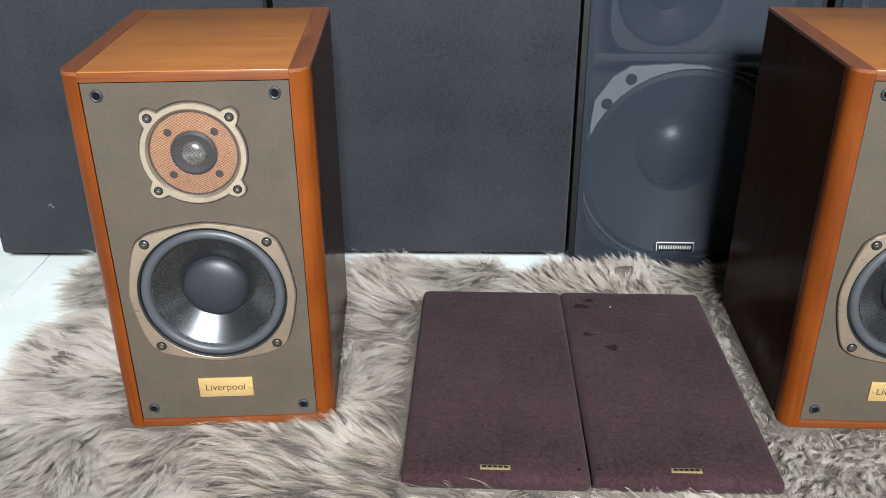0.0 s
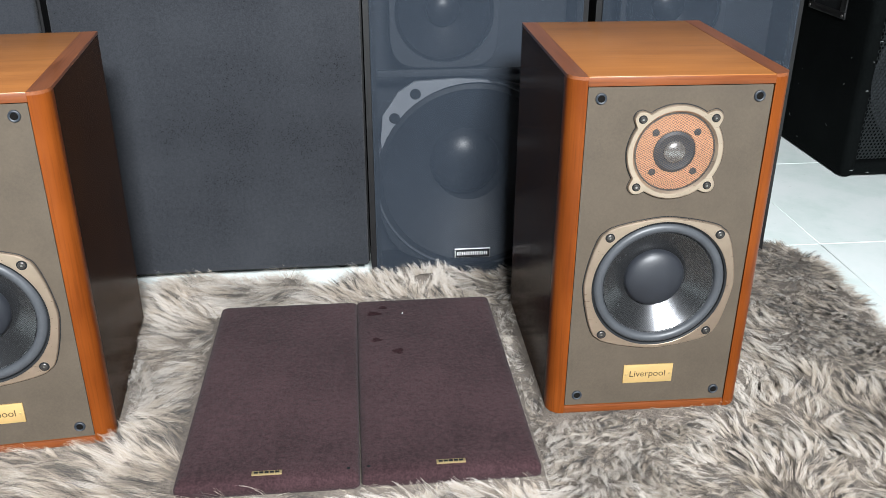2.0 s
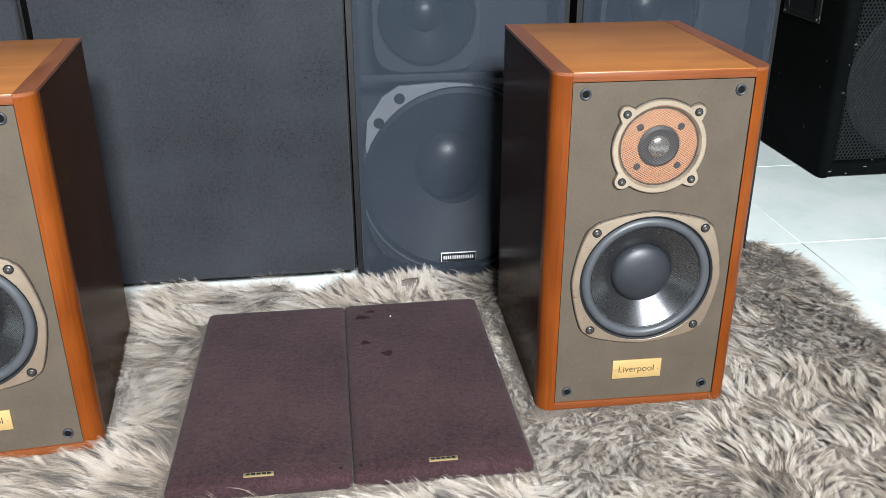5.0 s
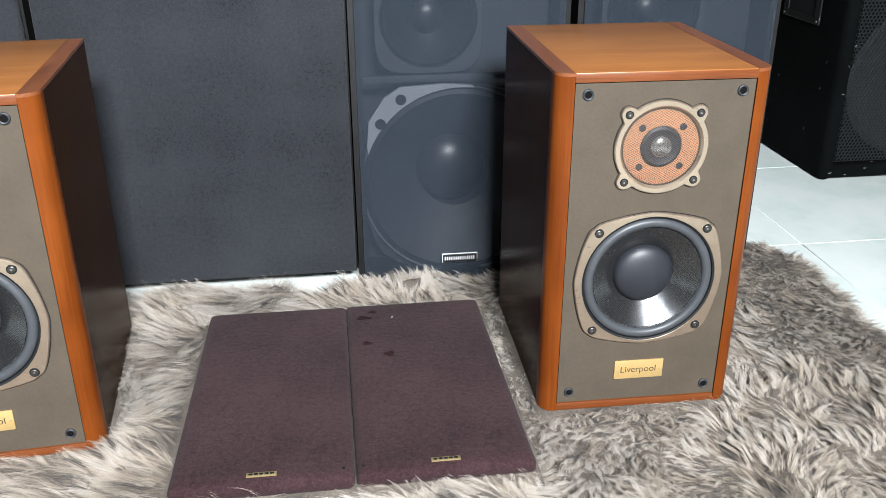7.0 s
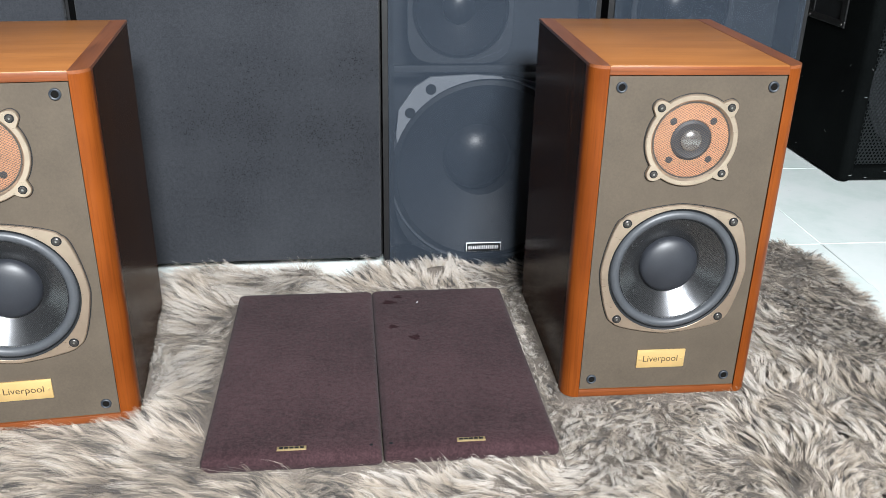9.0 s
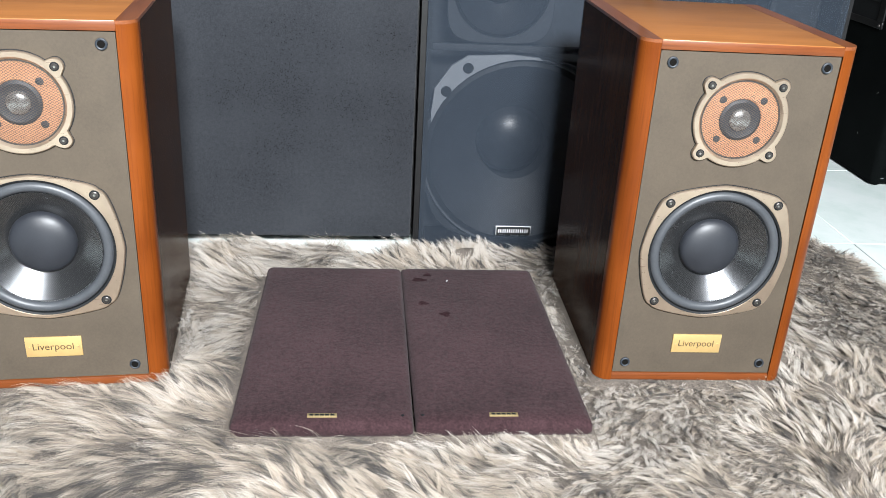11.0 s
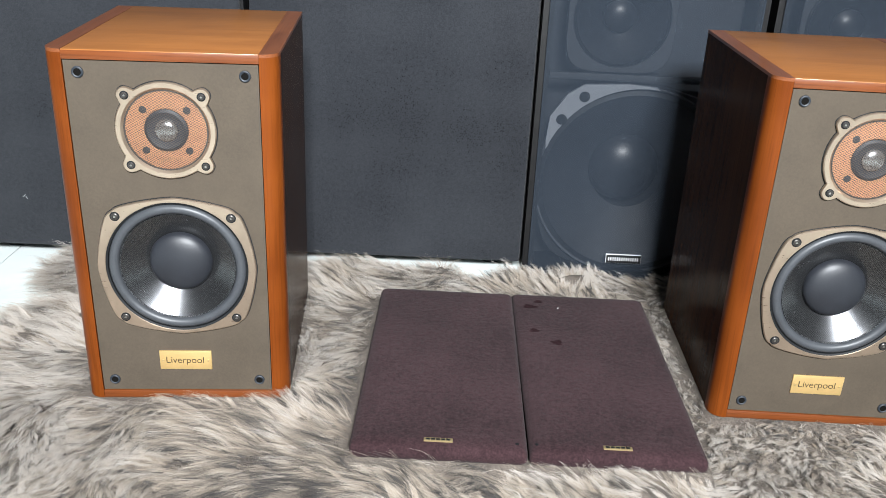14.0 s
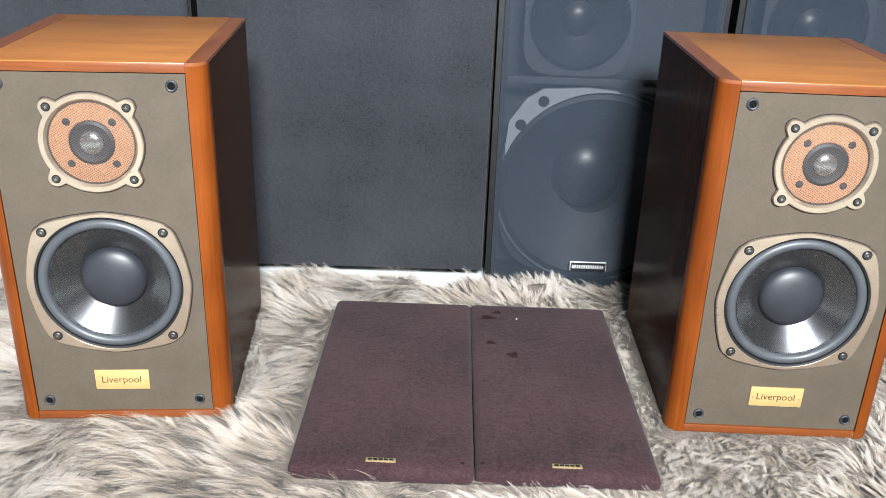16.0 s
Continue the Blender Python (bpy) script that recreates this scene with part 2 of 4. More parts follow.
def box(x0, x1, y0, y1, z0, z1, r=0.0, seg=2, bm=None):
    b = bmesh.new()
    bmesh.ops.create_cube(b, size=1)
    for v in b.verts:
        v.co = Vector(((x0 + x1) / 2 + v.co.x * (x1 - x0), (y0 + y1) / 2 + v.co.y * (y1 - y0), (z0 + z1) / 2 + v.co.z * (z1 - z0)))
    if r:
        bmesh.ops.bevel(b, geom=b.edges[:], offset=r, segments=seg, profile=0.5, affect="EDGES")
    if bm is None:
        return b
    me = bpy.data.meshes.new("tmp")
    b.to_mesh(me)
    b.free()
    bm.from_mesh(me)
    bpy.data.meshes.remove(me)
    return bm


def lathe(profile, cx=0.0, cz=0.0, n=64, bm=None, cy=0.0):
    """Turns (radius, depth) pairs round the line along y through (cx, cz)."""
    bm = bm or bmesh.new()
    rings = []
    for r, d in profile:
        if r < 1e-6:
            rings.append([bm.verts.new((cx, cy + d, cz))])
        else:
            rings.append([bm.verts.new((cx + r * math.cos(2 * math.pi * i / n), cy + d, cz + r * math.sin(2 * math.pi * i / n))) for i in range(n)])
    for a, b in zip(rings, rings[1:]):
        for i in range(n):
            j = (i + 1) % n
            if len(a) == 1 and len(b) > 1:
                bm.faces.new((a[0], b[i], b[j]))
            elif len(b) == 1 and len(a) > 1:
                bm.faces.new((a[i], a[j], b[0]))
            elif len(a) > 1:
                bm.faces.new((a[i], a[j], b[j], b[i]))
    return bm


def ring_plate(outer, inner, cx, cz, y0, y1, n=144, lip=0.0012):
    """A flat plate with a free outline outer(angle), a round hole and softened edges; its front is at y0."""
    bm = bmesh.new()
    loops = []
    for grow_o, grow_i, y in ((0, 0, y1), (0, 0, y0 + lip), (-lip, lip, y0)):
        o, i_ = [], []
        for k in range(n):
            a = 2 * math.pi * k / n
            ro, ri = outer(a) + grow_o, inner + grow_i
            o.append(bm.verts.new((cx + ro * math.cos(a), y, cz + ro * math.sin(a))))
            i_.append(bm.verts.new((cx + ri * math.cos(a), y, cz + ri * math.sin(a))))
        loops.append((o, i_))
    for k in range(n):
        j = (k + 1) % n
        for (o0, i0), (o1, i1) in zip(loops, loops[1:]):
            bm.faces.new((o0[k], o0[j], o1[j], o1[k]))
            bm.faces.new((i0[j], i0[k], i1[k], i1[j]))
        o, i_ = loops[2]
        bm.faces.new((o[k], o[j], i_[j], i_[k]))
    return bm


def holed_board(x0, x1, y0, y1, bands):
    """An upright board in bands (z0, z1, hole's z, hole's radius), each with a round hole on the middle line."""
    bm = bmesh.new()
    for z0, z1, hz, hr in bands:
        corners = [math.atan2(z - hz, x) for x in (x0, x1) for z in (z0, z1)]
        angles = sorted([2 * math.pi * k / 96 - math.pi for k in range(96)] + corners)
        rings = []
        for y in (y0, y1):
            o, i_ = [], []
            for a in angles:
                c, t = math.cos(a), math.sin(a)
                far = min((x1 if c > 0 else x0) / c if abs(c) > 1e-9 else 9, ((z1 if t > 0 else z0) - hz) / t if abs(t) > 1e-9 else 9)
                o.append(bm.verts.new((far * c, y, hz + far * t)))
                i_.append(bm.verts.new((hr * c, y, hz + hr * t)))
            rings.append((o, i_))
        for k in range(len(angles)):
            j = (k + 1) % len(angles)
            (o0, i0), (o1, i1) = rings
            bm.faces.new((o0[k], i0[k], i0[j], o0[j]))
            bm.faces.new((o1[k], o1[j], i1[j], i1[k]))
            bm.faces.new((o0[k], o0[j], o1[j], o1[k]))
            bm.faces.new((i0[k], i1[k], i1[j], i0[j]))
    bmesh.ops.dissolve_degenerate(bm, dist=1e-6, edges=bm.edges[:])
    return bm


def extrude_xy(points, z0, z1):
    bm = bmesh.new()
    lo = [bm.verts.new((x, y, z0)) for x, y in points]
    hi = [bm.verts.new((x, y, z1)) for x, y in points]
    bm.faces.new(lo[::-1])
    bm.faces.new(hi)
    for k in range(len(points)):
        j = (k + 1) % len(points)
        bm.faces.new((lo[k], lo[j], hi[j], hi[k]))
    return bm


def letters(text, width, x0, z0, y):
    """Upright flat lettering of a given width, facing the front."""
    curve = bpy.data.curves.new("lettering", "FONT")
    curve.body, curve.size = text, 0.0125
    tmp = new("lettering", curve)
    bpy.context.view_layer.update()
    me = bpy.data.meshes.new_from_object(tmp.evaluated_get(bpy.context.evaluated_depsgraph_get()))
    bpy.data.objects.remove(tmp)
    bm = bmesh.new()
    bm.from_mesh(me)
    bpy.data.meshes.remove(me)
    lo, hi = min(v.co.x for v in bm.verts), max(v.co.x for v in bm.verts)
    for v in bm.verts:
        v.co = Vector((x0 + (v.co.x - lo) * width / (hi - lo), y, z0 + v.co.y))
    return bm


# ---- room ----
FLOOR_X, FLOOR_Y, ROOM_H = (-2.2, 3.4), (-3.1, 3.0), 2.5


def open_back(bm):
    """Takes away the rearmost face, so that a thin cover is a single sheet with a rim."""
    back = max(bm.faces, key=lambda f: f.calc_center_median().y * (abs(f.normal.y) > 0.9) + (abs(f.normal.y) > 0.9))
    bmesh.ops.delete(bm, geom=[back], context="FACES")
    return bm


def structure(name, bm, material, label, category):
    ob = new(name, finish(bm, name, material))
    return tagged(ob, label, category, kind="structure")


floor = structure("floor", box(*FLOOR_X, *FLOOR_Y, -0.08, -0.0010), M_GROUT, "pale mint-white glossy tiled floor with thin grey joints", "floor")
structure("ceiling", box(FLOOR_X[0] - 0.1, FLOOR_X[1] + 0.1, FLOOR_Y[0] - 0.1, FLOOR_Y[1] + 0.1, ROOM_H, ROOM_H + 0.1), M_CEIL, "plain dark painted ceiling", "ceiling")
structure("wall_north", box(*FLOOR_X, FLOOR_Y[1], FLOOR_Y[1] + 0.1, -0.08, ROOM_H), M_WALL, "plain dark painted wall behind the speakers", "wall")
structure("wall_west", box(FLOOR_X[0] - 0.1, FLOOR_X[0], FLOOR_Y[0] - 0.1, FLOOR_Y[1] + 0.1, -0.08, ROOM_H), M_WALL, "plain dark painted wall", "wall")
structure("wall_east", box(FLOOR_X[1], FLOOR_X[1] + 0.1, FLOOR_Y[0] - 0.1, FLOOR_Y[1] + 0.1, -0.08, ROOM_H), M_PALEWALL, "plain pale painted wall", "wall")
# south wall, never in view, with an opening added to let sky light in
south = box(FLOOR_X[0], 0.60, FLOOR_Y[0] - 0.1, FLOOR_Y[0], -0.08, ROOM_H)
box(1.80, FLOOR_X[1], FLOOR_Y[0] - 0.1, FLOOR_Y[0], -0.08, ROOM_H, bm=south)
box(0.60, 1.80, FLOOR_Y[0] - 0.1, FLOOR_Y[0], -0.08, 1.2, bm=south)
box(0.60, 1.80, FLOOR_Y[0] - 0.1, FLOOR_Y[0], 2.3, ROOM_H, bm=south)
structure("wall_south", south, M_WALL, "plain dark painted wall with an added, unseen window opening", "wall")

# ---- shag rug ----
RUG_X, RUG_Y = (-0.497, 1.052), (0.30, 1.396)
rng = np.random.default_rng(7)
LEFT_AT, LEFT_YAW, LEFT_ROLL = (-0.1715, 0.941), 4.6, 0.0
RIGHT_AT, RIGHT_YAW, RIGHT_ROLL = (0.6115, 0.953), -0.6, 0.2
BASE = 0.030


def vnoise(x, y, size, seed):
    """Smooth noise from -1 to 1 with lumps of about that size in metres."""
    g = np.random.default_rng(seed).uniform(-1, 1, (256, 256))
    u, v = np.asarray(x) / size + 97.3, np.asarray(y) / size + 61.7
    i, j = np.floor(u).astype(int), np.floor(v).astype(int)
    a, b = u - i, v - j
    a, b = a * a * (3 - 2 * a), b * b * (3 - 2 * b)
    i0, i1, j0, j1 = i % 256, (i + 1) % 256, j % 256, (j + 1) % 256
    return (g[i0, j0] * (1 - a) + g[i1, j0] * a) * (1 - b) + (g[i0, j1] * (1 - a) + g[i1, j1] * a) * b


def inside(x, y, at, yaw, x0, x1, y0, y1):
    c, s = math.cos(radians(yaw)), math.sin(radians(yaw))
    dx, dy = x - at[0], y - at[1]
    u, w = c * dx + s * dy, -s * dx + c * dy
    return (u > x0) & (u < x1) & (w > y0) & (w < y1)


def covered(x, y, m=0.0):
    return (inside(x, y, LEFT_AT, LEFT_YAW, -0.125 - m, 0.125 + m, -m, 0.30 + m)
            | inside(x, y, RIGHT_AT, RIGHT_YAW, -0.125 - m, 0.125 + m, -m, 0.30 + m)
            | inside(x, y, (0.0420, 0.835), 0.0, -m, 0.4150 + m, -m, 0.421 + m))


def edge_room(x, y):
    """Distance inwards from the rug's uneven edge; negative outside."""
    wob = 0.022 * vnoise(x, y, 0.09, 3) + 0.012 * vnoise(x, y, 0.03, 4)
    dx = np.minimum(x - RUG_X[0] + 0.028 * np.clip((y - 1.25) / 0.15, 0, 1), RUG_X[1] - x)
    # thin spots along the back, where the tiles show
    thin = 0.040 * np.exp(-((x + 0.095) / 0.030) ** 2) + 0.044 * np.exp(-((x - 0.205) / 0.055) ** 4)
    dy = np.minimum(y - RUG_Y[0], RUG_Y[1] - y + 0.4 * wob - thin + 0.075 * np.clip((x - 0.90) / 0.08, 0, 1))
    r = 0.07
    corner = np.where((dx < r) & (dy < r), r - np.hypot(r - dx, r - dy), np.minimum(dx, dy))
    # slit between two pelts at the side
    slit = np.hypot(np.maximum(0, x + 0.40), y - 1.224 - 0.14 * (x + 0.46)) - 0.017 - 0.10 * np.maximum(0, -0.40 - x)
    return np.minimum(corner + wob * (dy > 0.06), np.where(x < -0.36, slit, 1.0))


def rug_height(x, y):
    h = 0.021 + 0.012 * vnoise(x, y, 0.055, 11) + 0.006 * vnoise(x, y, 0.024, 12)
    h = np.where(covered(x, y + 0.018, 0.0) & ((x < 0.04) | (x > 0.46)), h + 0.008, h)
    h = np.where(covered(x, y, 0.004), BASE - 0.0005, h)
    return np.maximum(0.002, h * np.clip(edge_room(x, y) / 0.025, 0.0, 1.0))


def build_rug():
    rug = thing("shag_rug", pose(0, 0, 0), "long-pile grey-beige faux fur rug with dark tips on the tiled floor", "rug")
    nx, ny = 260, 190
    xs, ys = np.linspace(RUG_X[0] - 0.03, RUG_X[1] + 0.03, nx), np.linspace(RUG_Y[0], RUG_Y[1] + 0.09, ny)
    gx, gy = np.meshgrid(xs, ys)
    gz = rug_height(gx, gy)
    keep = edge_room(gx, gy) > -0.004
    verts = np.stack([gx, gy, gz], -1).reshape(-1, 3)
    faces = []
    for j in range(ny - 1):
        for i in range(nx - 1):
            if keep[j, i] and keep[j, i + 1] and keep[j + 1, i] and keep[j + 1, i + 1]:
                a = j * nx + i
                faces.append((a, a + 1, a + nx + 1, a + nx))
    me = bpy.data.meshes.new("backing")
    me.from_pydata(verts.tolist(), [], faces)
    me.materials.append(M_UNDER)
    me.polygons.foreach_set("use_smooth", np.ones(len(me.polygons), bool))
    ob = new("backing", me)
    ob.parent = rug

    # strands, gathered in locks that follow a slowly turning lie of the pile
    n = 820000
    x = rng.uniform(RUG_X[0] - 0.03, RUG_X[1] + 0.03, n)
    y = rng.uniform(0.60, RUG_Y[1] + 0.09, n)
    ok = (edge_room(x, y) > 0) & ~covered(x, y, 0.003)
    x, y = x[ok], y[ok]
    n = len(x)
    lock = 0.0056
    wx, wy = x + 0.005 * vnoise(x, y, 0.012, 21), y + 0.005 * vnoise(x, y, 0.012, 22)
    ci, cj = np.floor(wx / lock).astype(int), np.floor(wy / lock).astype(int)
    key = (ci * 73856093 ^ cj * 19349663) & 65535
    tab = np.random.default_rng(5).uniform(0, 1, (65536, 6))[key]
    cx, cy = (ci + 0.2 + 0.6 * tab[:, 0]) * lock, (cj + 0.2 + 0.6 * tab[:, 1]) * lock
    curl = 0.9 + 0.9 * np.clip((cx - 0.1) / 0.6, 0, 1)
    ang = 3.5 + 1.5 * vnoise(cx, cy, 0.21, 31) + curl * vnoise(cx, cy, 0.05, 32) + 0.8 * curl * (tab[:, 2] - 0.5) - 0.5 * (cx - 0.25)
    dirx, diry = np.cos(ang), np.sin(ang)
    # at the border the pile falls outwards, and beside things it leans away from them
    room = edge_room(x, y)
    e = 0.004
    ox, oy = -(edge_room(x + e, y) - edge_room(x - e, y)), -(edge_room(x, y + e) - edge_room(x, y - e))
    on = np.hypot(ox, oy) + 1e-9
    w = np.clip(1 - room / 0.05, 0, 1) * 0.9
    dirx, diry = dirx * (1 - w) + w * ox / on, diry * (1 - w) + w * oy / on
    dn = np.hypot(dirx, diry) + 1e-9
    dirx, diry = dirx / dn, diry / dn
    short = 1 - 0.38 * np.clip((x - 0.05) / 0.5, 0, 1)
    length = (0.028 + 0.024 * tab[:, 3]) * (0.72 + 0.5 * rng.uniform(0, 1, n)) * short
    own = ang + rng.normal(0, 0.13, n)
    pull = 0.52 + 0.36 * tab[:, 4]
    tx = (1 - pull) * (x + length * np.cos(own) * (1 - w) + length * dirx * w) + pull * (cx + length * dirx)
    ty = (1 - pull) * (y + length * np.sin(own) * (1 - w) + length * diry * w) + pull * (cy + length * diry)
    z0 = rug_height(x, y) - 0.004
    lift = length * (0.16 + 0.36 * tab[:, 5] + 0.035 * rng.uniform(-1, 1, n)) * (1 - 0.5 * w)
    foot = covered(x, y + 0.03, 0.0) & (y < 0.95) & ((x < 0.04) | (x > 0.46))
    lift = np.where(foot, lift * 0.95, lift)
    near = covered(tx, ty, 0.0) & (rng.uniform(0, 1, n) < 0.96)
    tx, ty = np.where(near, x + 0.35 * (tx - x), tx), np.where(near, y + 0.35 * (ty - y), ty)
    near = covered(tx, ty, 0.0)
    lift = np.where(near, lift * 0.8, lift)
    frizz = rng.normal(0, 0.0007, n) + 0.008 * (tab[:, 2] - 0.5)
    wave = rng.normal(0, 0.0005, n) + 0.006 * (tab[:, 0] - 0.5)
    sx, sy = -(ty - y), tx - x
    sn = np.hypot(sx, sy) + 1e-9
    sx, sy = sx / sn, sy / sn
    roll = rng.uniform(-0.35, 0.35, n)
    wide = 0.00010 + 0.00012 * rng.uniform(0, 1, n)
    v = np.zeros((n, 7, 3))
    k = 0
    for s, f in ((0.0, 1.0), (0.36, 1.0), (0.72, 0.72), (1.0, 0.0)):
        bend = np.minimum(1, sn / 0.03) * (frizz * math.sin(math.pi * s) + wave * math.sin(2 * math.pi * s))
        px, py = x + (tx - x) * s + sx * bend, y + (ty - y) * s + sy * bend
        pz = np.maximum(0.002, z0 + lift * (2.0 * s - 1.15 * s * s) + 0.002 * s)
        if s == 1.0:
            v[:, 6] = np.stack([px, py, pz], -1)
        else:
            hx, hy, hz = sx * wide * f * np.cos(roll), sy * wide * f * np.cos(roll), wide * f * np.sin(roll)
            v[:, k] = np.stack([px - hx, py - hy, pz - hz], -1)
            v[:, k + 1] = np.stack([px + hx, py + hy, pz + hz], -1)
            k += 2
    first = np.arange(n) * 7
    loops = np.stack([first + o for o in (0, 1, 3, 2, 2, 3, 5, 4, 4, 5, 6)], -1).ravel()
    sizes = np.tile([4, 4, 3], n)
    starts = np.concatenate([[0], np.cumsum(sizes)[:-1]])
    me = bpy.data.meshes.new("fur_pile")
    me.vertices.add(n * 7)
    me.vertices.foreach_set("co", v.ravel())
    me.loops.add(len(loops))
    me.loops.foreach_set("vertex_index", loops.astype(np.int32))
    me.polygons.add(len(sizes))
    me.polygons.foreach_set("loop_start", starts.astype(np.int32))
    me.polygons.foreach_set("use_smooth", np.ones(len(sizes), bool))
    me.update(calc_edges=True)
    # painted-in light and shade: lighter far left; darker by left speaker, front, right
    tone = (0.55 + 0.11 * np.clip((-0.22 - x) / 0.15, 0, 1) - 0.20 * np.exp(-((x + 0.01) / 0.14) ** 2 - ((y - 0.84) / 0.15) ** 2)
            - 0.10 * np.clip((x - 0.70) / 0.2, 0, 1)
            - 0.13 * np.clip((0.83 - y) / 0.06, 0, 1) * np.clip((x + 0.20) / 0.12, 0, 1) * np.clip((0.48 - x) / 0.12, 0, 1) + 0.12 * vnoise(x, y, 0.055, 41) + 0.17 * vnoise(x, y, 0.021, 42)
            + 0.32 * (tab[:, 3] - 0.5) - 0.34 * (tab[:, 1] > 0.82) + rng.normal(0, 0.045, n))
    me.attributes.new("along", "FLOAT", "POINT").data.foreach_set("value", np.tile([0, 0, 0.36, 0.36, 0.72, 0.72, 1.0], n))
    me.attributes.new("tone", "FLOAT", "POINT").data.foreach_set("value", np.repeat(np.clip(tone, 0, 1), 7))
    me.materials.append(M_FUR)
    ob = new("fur_pile", me)
    ob.parent = rug
    tagged(ob, "soft matted fur strands, cream and grey with dark tips", kind="stuff")


build_rug()


# ---- bookshelf speaker ----
HALF, DEPTH, HIGH, SIDE = 0.1245, 0.300, 0.434, 0.0205
TW_Z, WF_Z = 0.347, 0.181


def corner_profile(sign, back, r=0.019):
    """Outline of the rounded corner post in plan."""
    xi, xo = HALF - SIDE, HALF
    pts = [(xi, 0.0)]
    for k in range(9):
        a = math.pi / 2 * k / 8
        pts.append((xo - r + r * math.sin(a), r - r * math.cos(a)))
    pts += [(xo, back), (xi, back)]
    return [(sign * px, py) for px, py in pts]


def screw(parent, cx, cz, y, r=0.0041):
    bm = lathe([(r, 0.0), (r, -0.0016), (r * 0.8, -0.0022), (r * 0.46, -0.0022), (r * 0.42, -0.0010), (0, -0.0010)], cx, cz, 20, cy=y)
    s = part("screw", bm, M_STEEL, parent, "dark steel socket-head screw")
    part("screw_socket", lathe([(r * 0.40, -0.0008), (r * 0.30, -0.0021), (0, -0.0021)], cx, cz, 6, cy=y), M_BRIGHT, s)
    part("screw_recess", lathe([(r * 1.38, 0.0), (r * 1.38, -0.0005), (r * 0.98, -0.0005)], cx, cz, 20, cy=y), M_BLACK, s)


def tweeter_outline(a):
    """Round frame with four small round ears."""
    best = 0.0550
    for sx, sz in ((1, 1), (1, -1), (-1, 1), (-1, -1)):
        ex, ez, er = 0.0410 * sx, 0.0395 * sz, 0.0092
        d, ea = math.hypot(ex, ez), math.atan2(ez, ex)
        k = math.cos(a - ea)
        q = er * er - d * d * (1 - k * k)
        if k > 0 and q > 0:
            best = max(best, d * k + math.sqrt(q))
    return best


def woofer_outline(a):
    """Barrel-sided square frame whose corners carry the screws."""
    c, s = abs(math.cos(a)), abs(math.sin(a))
    side = 0.0918 - 0.0188 * min(1, s / max(c, 1e-6)) ** 1.35
    top = 0.0872 - 0.0150 * min(1, c / max(s, 1e-6)) ** 1.35
    p = 20
    return ((c / side) ** p + (s / top) ** p) ** (-1 / p)


